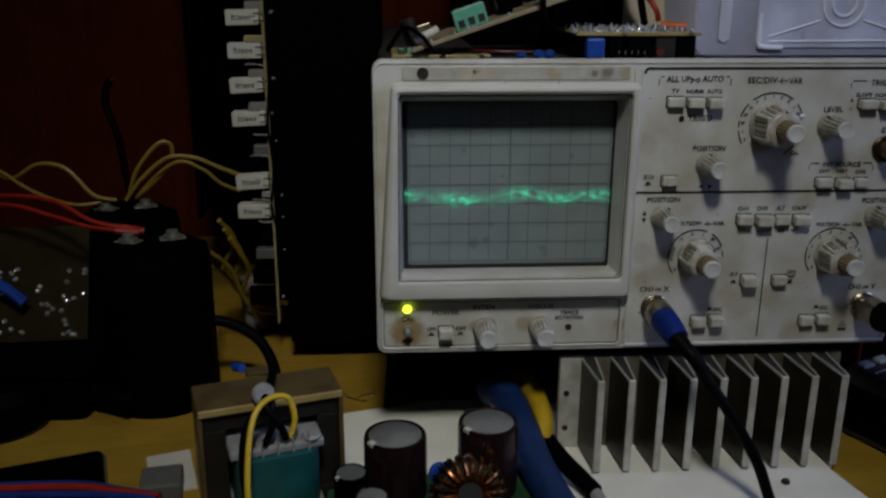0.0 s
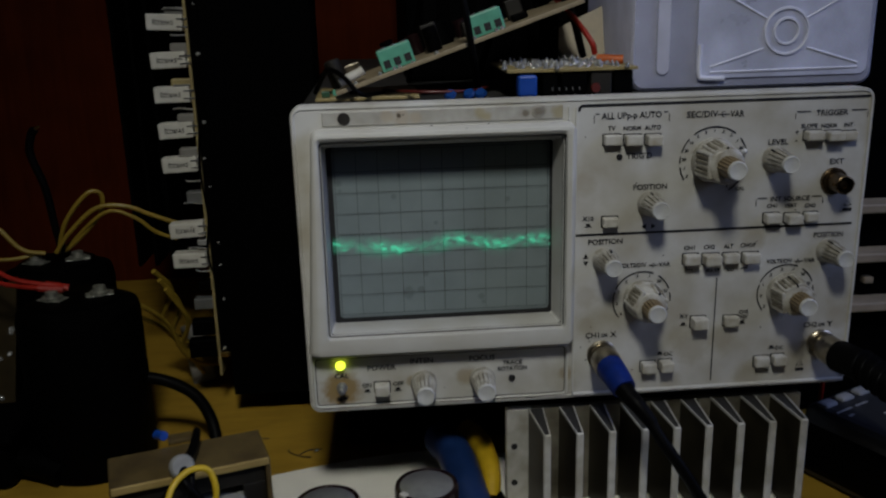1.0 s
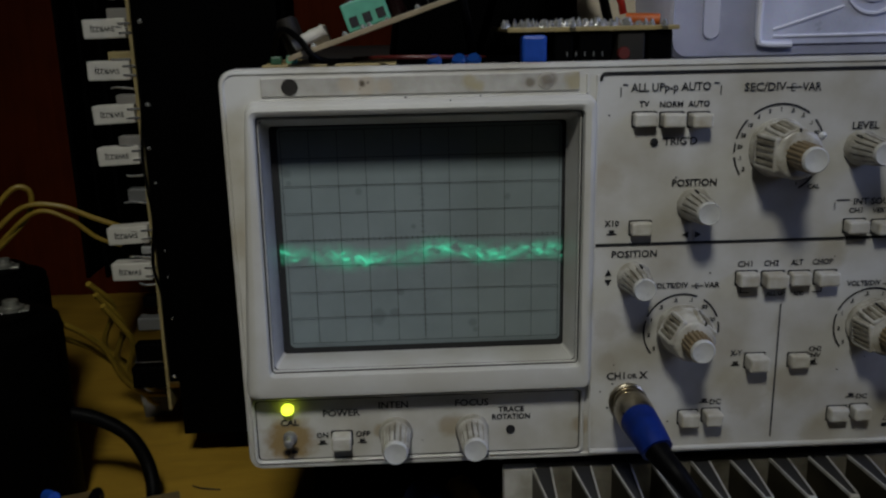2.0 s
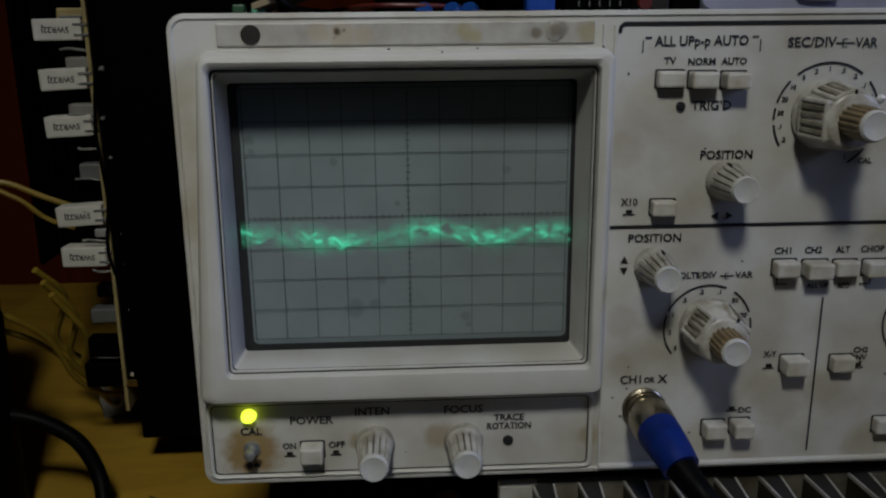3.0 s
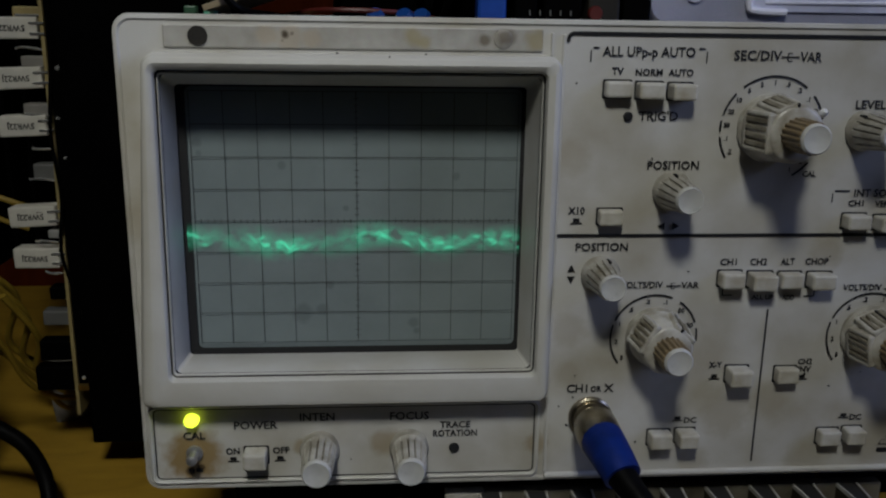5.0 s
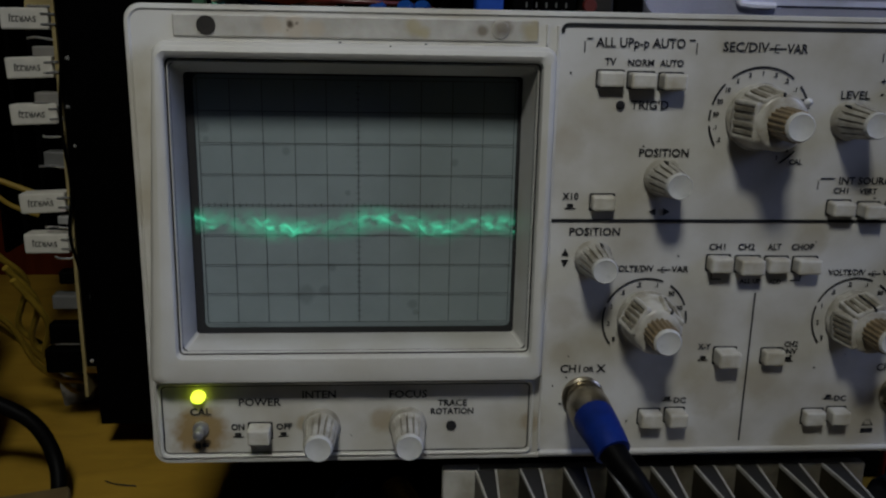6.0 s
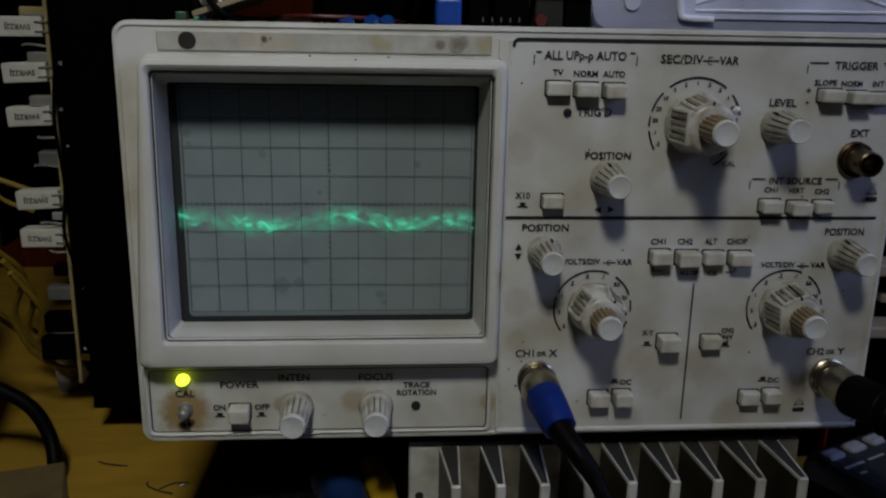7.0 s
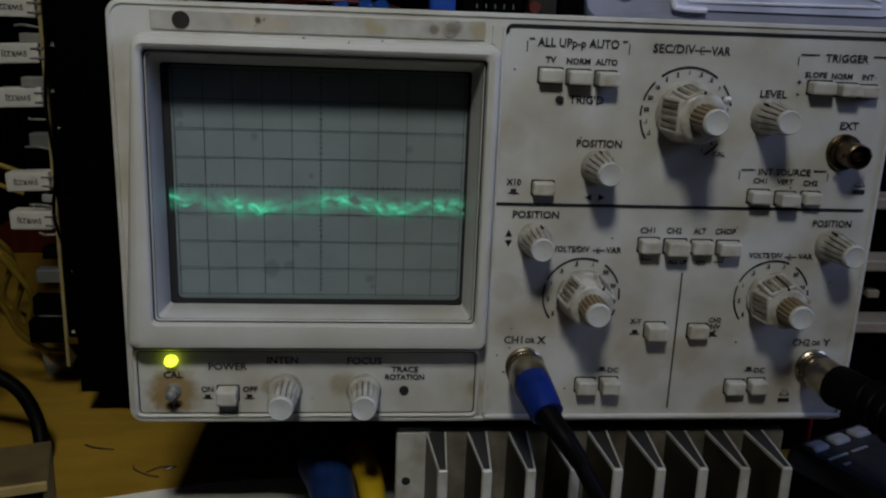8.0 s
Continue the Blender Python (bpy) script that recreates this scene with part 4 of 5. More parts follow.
def make_sheet():
    bm = bmesh.new()
    top = [(-0.035 + 0.28 * i / 24) for i in range(25)]
    edge = []
    for x in top:
        u = (x - 0.06) / 0.095
        edge.append((x, 0.066 - 0.020 * max(0.0, -u) ** 1.6 if u < 0 else 0.066 - 0.018 * u))
    pts = edge + [(0.2455, -0.012), (0.238, -0.024), (0.250, -0.08), (0.251, -0.10), (-0.024, -0.10), (-0.02, -0.06)]
    lo = [bm.verts.new((x, y, 0.0002)) for x, y in pts]
    hi = [bm.verts.new((x, y, 0.0020)) for x, y in pts]
    bm.faces.new(lo)
    bm.faces.new(hi)
    for i in range(len(pts)):
        j = (i + 1) % len(pts)
        bm.faces.new((lo[i], lo[j], hi[j], hi[i]))
    tagged(part("plastic_sheet", bm, M["sheet"]), "cream plastic sheet lying on the bench", "plastic sheet")


make_sheet()

def wedge(a0, a1, b0, b1, y0, y1, z0, z1):
    """An upright slab that narrows from a0..a1 at y0 to b0..b1 at y1."""
    return loft([[(a0, y0, z), (a1, y0, z), (b1, y1, z), (b0, y1, z)] for z in (z0, z1)], fill=(True, True))


hs = thing("heatsink", "finned cast aluminium heatsink standing on the cream sheet", "heatsink")
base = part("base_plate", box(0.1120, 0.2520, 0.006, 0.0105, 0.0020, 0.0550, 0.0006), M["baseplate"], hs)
part("flange", box(0.0988, 0.1121, 0.0055, 0.0105, 0.0020, 0.0550, 0.0006), M["alu"], hs, "pale flange with screw holes")
part("screw_hole", lathe([(0.0017, 0), (0.0017, 0.0004)], 14, Matrix.Translation((0.1028, 0.0057, 0.0345)) @ FACING), M["seam"], hs)
part("screw_hole", lathe([(0.0017, 0), (0.0017, 0.0004)], 14, Matrix.Translation((0.1028, 0.0057, 0.014)) @ FACING), M["seam"], hs)
for i in range(9):
    x = 0.1134 + i * 0.01568
    f = part("fin", wedge(x - 0.0034, x + 0.0042, x - 0.0010, x + 0.0022, 0.0065, -0.0222, 0.0042, 0.0546), M["finside"], hs, "fin in the dark tone of its shaded sides")
    # dark plate coloured as the fin top's shade; edges and lips paler as if lit
    part("fin_top", wedge(x - 0.0029, x + 0.0037, x - 0.0006, x + 0.0018, 0.0062, -0.0218, 0.0540, 0.0549), M["case"], f, "dark plate, shaded fin top put into colour")
    part("fin_edge", box(x - 0.0012, x + 0.0024, -0.0237, -0.0220, 0.0040, 0.0553, 0.0005, None, None, 1), M["alu"], f, "pale fin edge in its lit tone")
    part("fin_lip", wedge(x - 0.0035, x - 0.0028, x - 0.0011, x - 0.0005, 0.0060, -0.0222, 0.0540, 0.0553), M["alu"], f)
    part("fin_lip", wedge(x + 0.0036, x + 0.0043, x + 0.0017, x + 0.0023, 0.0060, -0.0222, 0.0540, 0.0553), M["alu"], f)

# small mains transformer
tr = thing("transformer", "small transformer in a gold-coloured steel bracket with teal tape", "transformer", at=pose(-0.0495, -0.0340, 0, 0, 0, 17))
# edge highlight painted as a paler gold strip
part("bracket_lip", box(-0.0330, 0.0330, -0.0150, -0.0138, 0.0578, 0.0613, 0.0005), M["lip"], tr, "bright front edge, highlight put into the gold")
part("bracket_top", box(-0.0335, 0.0335, -0.0142, 0.0142, 0.0590, 0.0612, 0.0007), M["gold"], tr, "gold passivated steel bracket")
for s in (-1, 1):
    part("bracket_side", box(s * 0.0325 - 0.0011, s * 0.0325 + 0.0011, -0.0140, 0.0140, 0.0016, 0.0604, 0.0006), M["gold"], tr)
    part("mounting_tab", box(min(s * 0.0325, s * 0.044), max(s * 0.0325, s * 0.044), -0.010, 0.010, 0.0, 0.0016, 0.0004), M["gold"], tr)
part("core_top", box(-0.0312, 0.0312, -0.0122, 0.0122, 0.0490, 0.0588, 0.0004), M["lamination"], tr, "dark steel laminations")
part("core_bottom", box(-0.0312, 0.0312, -0.0122, 0.0122, 0.0020, 0.0110, 0.0004), M["lamination"], tr)
for s in (-1, 1):
    part("core_limb", box(s * 0.0262 - 0.0050, s * 0.0262 + 0.0050, -0.0122, 0.0122, 0.0110, 0.0490, 0.0004), M["lamination"], tr)
part("winding", loft([[(x, y, z) for x, y, z in [(a[0], a[2] * 1.0 - 0.0, h) for a in outline(-0.0195, 0.0195, -0.0290, 0.0290, 0.009, 0)]] for h in (0.0125, 0.0150, 0.0380, 0.0395)], fill=(True, True)), M["teal"], tr, "teal tape round the winding", True)
part("bobbin_flange", box(-0.0215, 0.0215, -0.0255, 0.0255, 0.0395, 0.0440, 0.0012), M["nylon"], tr, "white nylon bobbin flange")
part("bobbin_flange", box(-0.0205, 0.0205, -0.0245, 0.0245, 0.0100, 0.0125, 0.0008), M["nylon"], tr)
for k in range(5):
    part("terminal_pin", box(-0.014 + k * 0.007 - 0.0005, -0.014 + k * 0.007 + 0.0005, -0.0262, -0.0252, 0.0395, 0.0490, 0.0002), M["solder"], tr)
part("terminal_lug", lathe([(0.0042, 0), (0.0046, 0.0008), (0.0036, 0.002)], 18, pose(0.016, -0.0225, 0.0440)), M["nylon"], tr, "white solder lug", True)
part("yellow_lead", tube([(0.006, -0.0250, 0.047), (0.0085, -0.024, 0.056), (0.006, -0.022, 0.0655), (-0.003, -0.023, 0.0665), (-0.011, -0.029, 0.060), (-0.016, -0.040, 0.040), (-0.018, -0.052, 0.014), (-0.024, -0.075, 0.003)], 0.0014, 10), M["ywire"], tr, "yellow insulated lead", True)
part("black_lead", tube([(0.004, -0.0250, 0.047), (0.001, -0.026, 0.055), (-0.004, -0.021, 0.064), (0.003, 0.001, 0.066), (0.006, 0.018, 0.064), (0.004, 0.030, 0.045), (0.000, 0.034, 0.020)], 0.0019, 10), M["rubber"], tr, "black insulated lead", True)
part("black_lead", tube([(-0.006, -0.0250, 0.045), (-0.002, -0.026, 0.055), (-0.0005, -0.020, 0.064)], 0.0016, 10), M["rubber"], tr, "", True)
part("black_lead", tube([(-0.004, -0.022, 0.065), (-0.014, -0.027, 0.055), (-0.017, -0.034, 0.035), (-0.014, -0.045, 0.012)], 0.0017, 10), M["rubber"], tr, "", True)
part("cable_tie", lathe([(0.0042, -0.002), (0.0052, -0.001), (0.0052, 0.002), (0.0042, 0.003)], 18, pose(-0.004, -0.015, 0.0655, 60, 20, 0)), M["nylon"], tr, "white cable tie", True)
part("blue_sleeve", lathe([(0.0022, -0.003), (0.0022, 0.003)], 12, pose(-0.010, 0.022, 0.0636, 80, 0, 30)), M["blue"], tr, "", True)
part("solder_tag", box(-0.007, 0.004, 0.0165, 0.0235, 0.0600, 0.0625, 0.0006), M["gold"], tr)

# power supply board with its capacitors and choke
psu = thing("power_supply_board", "circuit board with large capacitors and a copper choke on the sheet", "circuit board")
part("board", box(-0.022, 0.078, -0.115, -0.026, 0.0060, 0.0076, 0.0003), M["pcbgreen"], psu)
for sx in (-0.018, 0.074):
    for sy in (-0.096, -0.031):
        part("spacer", lathe([(0.0028, 0.0020), (0.0028, 0.0062)], 6, pose(sx, sy, 0)), M["brass"], psu)


def can(x, y, r, h, mat, top, name="capacitor", label=""):
    c = part(name, lathe([(r * 0.93, 0.0076), (r, 0.0088), (r, h - 0.0022), (r * 0.965, h - 0.0006), (r * 0.90, h - 0.0002), (r * 0.84, h - 0.0009)], 40, pose(x, y, 0)), mat, psu, label, True)
    part("sleeve_mark", box(-r * 0.985, -r * 0.80, -r * 0.16, r * 0.10, h - 0.0030, h - 0.00015, 0, None, pose(x, y, 0, 0, 0, 35)), M["paper"], c, "small white printed mark")
    part("can_top", lathe([(r * 0.86, h - 0.0012), (r * 0.80, h - 0.0005), (0.0005, h - 0.0002)], 40, pose(x, y, 0)), top, c, "bare aluminium top", True)
    return c


can(0.0110, -0.0430, 0.0150, 0.0405, M["sleeve"], M["alutop"], label="large dark brown sleeved capacitor")
can(0.0555, -0.0300 - 0.011, 0.0145, 0.0450, M["sleeve"], M["alutop"], label="large dark brown sleeved capacitor")
can(-0.0095, -0.0600, 0.0080, 0.0310, M["blackplastic"], M["grey"], label="small black capacitor")
can(0.0005, -0.0800, 0.0078, 0.0310, M["sleeve"], M["alutop"], label="small capacitor with a bright top")
choke = part("choke_core", lathe([(0.0075, -0.006), (0.0145, -0.0066), (0.0155, 0), (0.0145, 0.0066), (0.0075, 0.006)], 32, pose(0.0435, -0.0680, 0.0225, 62, 0, 8)), M["lamination"], psu, "", True)
for i in range(22):
    a = 2 * math.pi * i / 22
    t = pose(0.0435, -0.0680, 0.0225, 62, 0, 8) @ Matrix.Rotation(a, 4, "Z")
    pts = [t @ Vector(p) for p in ((0.0065, 0, -0.007), (0.0065, 0, 0.007), (0.0112, 0, 0.0090), (0.0158, 0, 0.0072), (0.0170, 0, 0), (0.0158, 0, -0.0072), (0.0112, 0, -0.0084))]
    part("copper_turn", tube(pts, 0.00095, 6, 2), M["copper"], choke, smooth=True)
part("disc_capacitor", lathe([(0.0045, -0.0016), (0.0052, 0), (0.0045, 0.0016)], 20, pose(0.0310, -0.0530, 0.0245, 80, 0, 35)), M["blue"], psu, "small blue disc capacitor", True)
part("disc_capacitor", lathe([(0.0048, -0.0018), (0.0056, 0), (0.0048, 0.0018)], 20, pose(0.0640, -0.0740, 0.0150, 80, 0, -20)), M["blue"], psu, "small blue disc capacitor", True)
part("component_stub", box(0.0335, 0.0400, -0.0560, -0.0480, 0.0076, 0.0280, 0.001), M["blackplastic"], psu)

# pliers with blue and yellow grips
pl = thing("pliers", "pliers with dark blue and yellow grips lying across the sheet", "pliers")
part("grip", tube([(0.0680, 0.044, 0.0210), (0.0735, 0.022, 0.0235), (0.0770, -0.005, 0.0215), (0.0800, -0.030, 0.0160), (0.0860, -0.060, 0.0120), (0.0920, -0.090, 0.0115)], 0.0098, 14, 6, None, 0.0085), M["tool"], pl, "dark blue rubber grip", True)
part("grip_inlay", tube([(0.0835, 0.048, 0.0225), (0.0885, 0.026, 0.0255), (0.0905, 0.004, 0.0220), (0.0890, -0.010, 0.0150)], 0.0066, 12, 6, None, 0.0042), M["yellow"], pl, "yellow rubber inlay", True)
part("grip", tube([(0.0900, -0.006, 0.0140), (0.0960, -0.022, 0.0110), (0.1030, -0.036, 0.0085), (0.1080, -0.046, 0.0068)], 0.0052, 12, 6, None, 0.0044), M["blackplastic"], pl, "black grip end", True)
part("jaw", tube([(0.0695, 0.040, 0.0150), (0.0660, 0.056, 0.0100), (0.0640, 0.070, 0.0070)], 0.0070, 10, 5, None, 0.003), M["grey"], pl, "", True)
part("tip", lathe([(0.0030, 0), (0.0034, 0.002), (0.0020, 0.008)], 12, pose(0.1080, -0.046, 0.0066, 105, 0, 25)), M["nylon"], pl, "pale tip", True)
crumb = thing("scrap", "small dark crumb of scrap on the cream sheet", "scrap")
part("piece", lathe([(0.0016, 0.002), (0.0024, 0.0028), (0.0018, 0.0042), (0.0004, 0.0048)], 7, pose(0.2085, -0.036, 0)), M["seam"], crumb)

# multimeter leaning by the heatsink
mm = thing("multimeter", "charcoal hand-held multimeter with grey keys lying on the bench", "multimeter", at=pose(0.2605, 0.0205, 0, 0, 0, 26))
part("body", box(0, 0.078, -0.165, 0, 0.0, 0.0420, 0.006, None, None, 3), M["meter"], mm)
part("holster_rim", box(-0.0015, 0.0795, -0.1665, 0.0015, 0.004, 0.0340, 0.005), M["blackplastic"], mm)
for kx in (0.0085, 0.0225, 0.0365):
    part("key", box(kx - 0.0052, kx + 0.0052, -0.0128, -0.0060, 0.0410, 0.0440, 0.0018), M["meterkey"], mm, "pale grey key")
for kx, ky, wd in ((0.010, -0.0185, 0.012), (0.024, -0.0185, 0.010), (0.008, -0.024, 0.004)):
    part("printed_bar", box(kx - wd / 2, kx + wd / 2, ky - 0.0006, ky + 0.0006, 0.0418, 0.0422), M["meterkey"], mm)
dl = part("rotary_dial", lathe([(0.0150, 0.0415), (0.0145, 0.0470), (0.0120, 0.0485)], 36, pose(0.036, -0.052, 0)), M["blackplastic"], mm, "black rotary selector", True)
for a in range(60, 300, 15):
    q = 0.019 if a % 30 else 0.0205
    part("dial_mark", box(q, q + 0.0034, -0.0009, 0.0009, 0.0418, 0.0422, 0, None, pose(0.036, -0.052, 0) @ Matrix.Rotation(radians(a), 4, "Z")), M["meterkey"], mm)

# instruments beyond the oscilloscope's side
rack = thing("equipment_rack", "black rack of equipment with pale horizontal ledges", "equipment rack")
part("body", box(0.287, 0.62, 0.090, 0.37, 0.0, 0.30, 0.003), M["black"], rack)
for z in (0.0725, 0.1030, 0.1325):
    part("ledge", box(0.284, 0.615, 0.075, 0.0910, z - 0.0028, z + 0.0028, 0.001), M["paleledge"], rack, "pale painted ledge")
for lx, lz, mt in ((0.330, 0.086, "paleledge"), (0.352, 0.087, "paleledge"), (0.310, 0.090, "meterkey"), (0.36, 0.168, "orange"), (0.345, 0.160, "brass"), (0.337, 0.172, "brass")):
    part("small_part", box(lx - 0.003, lx + 0.003, 0.085, 0.0912, lz - 0.002, lz + 0.002, 0.0008), M[mt], rack)
wr = thing("wire", "red wire hanging beside the clear box", "wire")
part("cord", tube([(0.300, 0.082, 0.300), (0.301, 0.076, 0.25), (0.298, 0.070, 0.215), (0.293, 0.064, 0.185), (0.290, 0.055, 0.14), (0.288, 0.05, 0.07), (0.287, 0.05, 0.0)], 0.0013, 8), M["red"], wr, smooth=True)


# ---- on top of the oscilloscope ----
TOP = 0.2082
bx = thing("plastic_box", "frosted clear plastic box standing on the oscilloscope", "plastic box")
bm = loft([outline(0.1640, 0.2860, TOP, 0.300, 0.0070, y, 6) for y in (0.1180, 0.0330)] + [outline(0.1655, 0.2845, TOP + 0.0015, 0.2985, 0.006, y, 6) for y in (0.0310, )], fill=(True, False))
part("body", bm, M["frostwall"], bx, "cloudy clear plastic walls", True)
part("face", loft([outline(0.1655, 0.2845, TOP + 0.0015, 0.2985, 0.006, 0.0310, 6), outline(0.1960, 0.2820, TOP + 0.0055, 0.2970, 0.004, 0.0306, 6)]), M["frostclear"], bx)
part("panel", loft([outline(0.1960, 0.2820, TOP + 0.0055, 0.2970, 0.004, y, 6) for y in (0.0320, 0.0298)], fill=(True, True)), M["frost"], bx, "milky bluish panel")
part("corner", tube([(0.1975, 0.0295, 0.2300), (0.1975, 0.0295, 0.2160), (0.2000, 0.0295, 0.2138), (0.2100, 0.0295, 0.2134)], 0.0012, 8), M["rib"], bx, "thick milky corner", True)
part("post", loft([outline(0.1765, 0.1825, TOP + 0.008, 0.292, 0.003, y, 5) for y in (0.0325, 0.0298)], fill=(True, True)), M["frostwall"], bx, "milky upright post", True)
cxc, czc = 0.2400, 0.2350
bm = bmesh.new()
for R in (0.0108, 0.0060):
    loft([[(cxc + q * math.cos(2 * math.pi * i / 40), y, czc + q * math.sin(2 * math.pi * i / 40)) for i in range(40)] for q, y in ((R - 0.0008, 0.0299), (R - 0.0004, 0.0288), (R + 0.0004, 0.0288), (R + 0.0008, 0.0299))], bm)
part("moulded_ring", bm, M["rib"], bx, "moulded ring", True)
for (xa, za), (xb, zb) in (((0.2030, 0.2190), (0.2290, 0.2270)), ((0.2770, 0.2190), (0.2510, 0.2270)), ((0.2030, 0.2560), (0.2300, 0.2410)), ((0.2770, 0.2560), (0.2500, 0.2410)), ((0.2030, 0.2165), (0.2770, 0.2170))):
    part("moulded_rib", tube([(xa, 0.0298, za), ((xa + xb) / 2, 0.0296, (za + zb) / 2), (xb, 0.0298, zb)], 0.0006, 6), M["rib"], bx)


def tilted_board():
    at = pose(0.0225, 0.030, 0.2110, 0, -18.5, 0)
    b = thing("circuit_board", "pale tilted circuit board with teal terminal blocks on the oscilloscope", "circuit board", at=at)
    part("board", box(0, 0.125, 0, 0.060, 0, 0.0020, 0.0003), M["paleboard"], b)
    for tx in (0.0245, 0.0700):
        t = part("terminal_block", box(tx, tx + 0.0165, 0.0030, 0.0115, 0.0020, 0.0125, 0.0006), M["teal_block"], b, "teal screw terminal block")
        for k in range(3):
            part("wire_entry", box(tx + 0.0016 + k * 0.0052, tx + 0.0048 + k * 0.0052, 0.0026, 0.0034, 0.0036, 0.0072, 0.0001), M["seam"], t)
            part("clamp_screw", lathe([(0.0017, 0.0122), (0.0017, 0.0130)], 12, pose(tx + 0.0032 + k * 0.0052, 0.0072, 0)), M["solder"], t)
    part("resistor", tube([(0.0035, 0.006, 0.0048), (0.008, 0.006, 0.0056), (0.0125, 0.007, 0.0060), (0.0160, 0.007, 0.0066)], 0.0022, 10, 4), M["cement"], b, "beige resistor", True)
    rng = random.Random(11)
    for i in range(16):
        x, y = rng.uniform(0.002, 0.115), rng.uniform(0.014, 0.054)
        h = rng.uniform(0.006, 0.020)
        mt = rng.choice(("blackplastic", "blackplastic", "dimred", "lamination", "sleeve", "blackplastic", "nickel"))
        if i % 2:
            part("capacitor", lathe([(0.0034, 0.002), (0.0036, 0.003), (0.0036, h), (0.0030, h + 0.0006)], 16, pose(x, y, 0)), M[mt], b, "", True)
        else:
            part("component", box(x - 0.004, x + 0.004, y - 0.003, y + 0.003, 0.002, h * 0.8, 0.0006), M[mt], b)
    for i in range(9):
        x = rng.uniform(0.004, 0.11)
        part("solder_joint", lathe([(0.0013, 0.002), (0.0009, 0.003), (0.0002, 0.0036)], 8, pose(x, rng.uniform(0.001, 0.004), 0)), M["solder"], b)
    part("prop", box(0.112, 0.120, 0.030, 0.042, -0.040, 0.0, 0.0005, None, pose(0, 0, 0, 0, 18.5, 0) @ pose(-0.0075, 0, 0.0369)), M["blackplastic"], b)


tilted_board()


def solder_board():
    b = thing("circuit_board", "tan circuit board lying solder side up with bright leads", "circuit board")
    part("board", box(0.1020, 0.1640, 0.0180, 0.0750, 0.2200, 0.2216, 0.0003), M["pcb"], b)
    rng = random.Random(5)
    for i in range(150):
        x, y, h = rng.uniform(0.1045, 0.1615), rng.uniform(0.0195, 0.070), rng.uniform(0.0014, 0.0036)
        part("solder_joint", lathe([(0.0013, 0.2214), (0.0010, 0.2214 + h * 0.5), (0.0003, 0.2214 + h)], 7, pose(x, y, 0, rng.uniform(-1.2, 1.2), rng.uniform(-1, 1), 0)), M["solder"], b)
    blue = part("film_capacitor", box(0.1070, 0.1160, 0.0165, 0.0240, 0.2090, 0.2190, 0.0012), M["blue"], b, "bright blue film capacitor")
    for x0, x1, mt in ((0.1190, 0.1260, "blackplastic"), (0.1280, 0.1400, "blackplastic"), (0.1420, 0.1520, "lamination"), (0.1530, 0.1620, "blackplastic")):
        part("component", box(x0, x1, 0.0195, 0.0300, TOP, 0.2200, 0.0008), M[mt], b)
    for k in range(5):
        part("pin", box(0.1235 + k * 0.0032, 0.1239 + k * 0.0032, 0.0192, 0.0196, 0.2112, 0.2128), M["grey"], b)
    part("disc_capacitor", lathe([(0.0020, -0.001), (0.0024, 0), (0.002, 0.001)], 16, pose(0.1440, 0.0185, 0.2120, 90, 0, 0)), M["dimred"], b, "", True)


solder_board()
lb = thing("circuit_board", "small yellowish board under the tilted board", "circuit board")
part("board", box(0.0120, 0.0620, 0.0340, 0.085, TOP, 0.2098, 0.0003), M["pcb"], lb)
for x, y, mt in ((0.017, 0.038, "pcbgreen"), (0.022, 0.045, "teal_block"), (0.030, 0.050, "blackplastic")):
    part("component", box(x - 0.002, x + 0.002, y - 0.002, y + 0.002, 0.2098, 0.2128, 0.0005), M[mt], lb)
for x in (0.0760, 0.0850, 0.0905):
    d = thing("disc_capacitor", "loose blue disc capacitor on the oscilloscope", "capacitor", "loose blue capacitors")
    part("disc", lathe([(0.0022, -0.0015), (0.0030, 0), (0.0022, 0.0015)], 18, pose(x, 0.026, TOP + 0.0022, 40, 0, 14 * (x * 1000 % 5 - 2))), M["dullblue"], d, "", True)

# black box added for the dark background behind the boards, and loose wires
du = thing("backing_box", "black box added behind the boards for a dark background", "chassis")
part("body", box(0.060, 0.300, 0.125, 0.300, TOP, 0.345, 0.003), M["black"], du)
for i in range(6):
    part("slot", box(0.07 + i * 0.015, 0.078 + i * 0.015, 0.1242, 0.1256, 0.24, 0.32, 0.0004), M["blackplastic"], du)
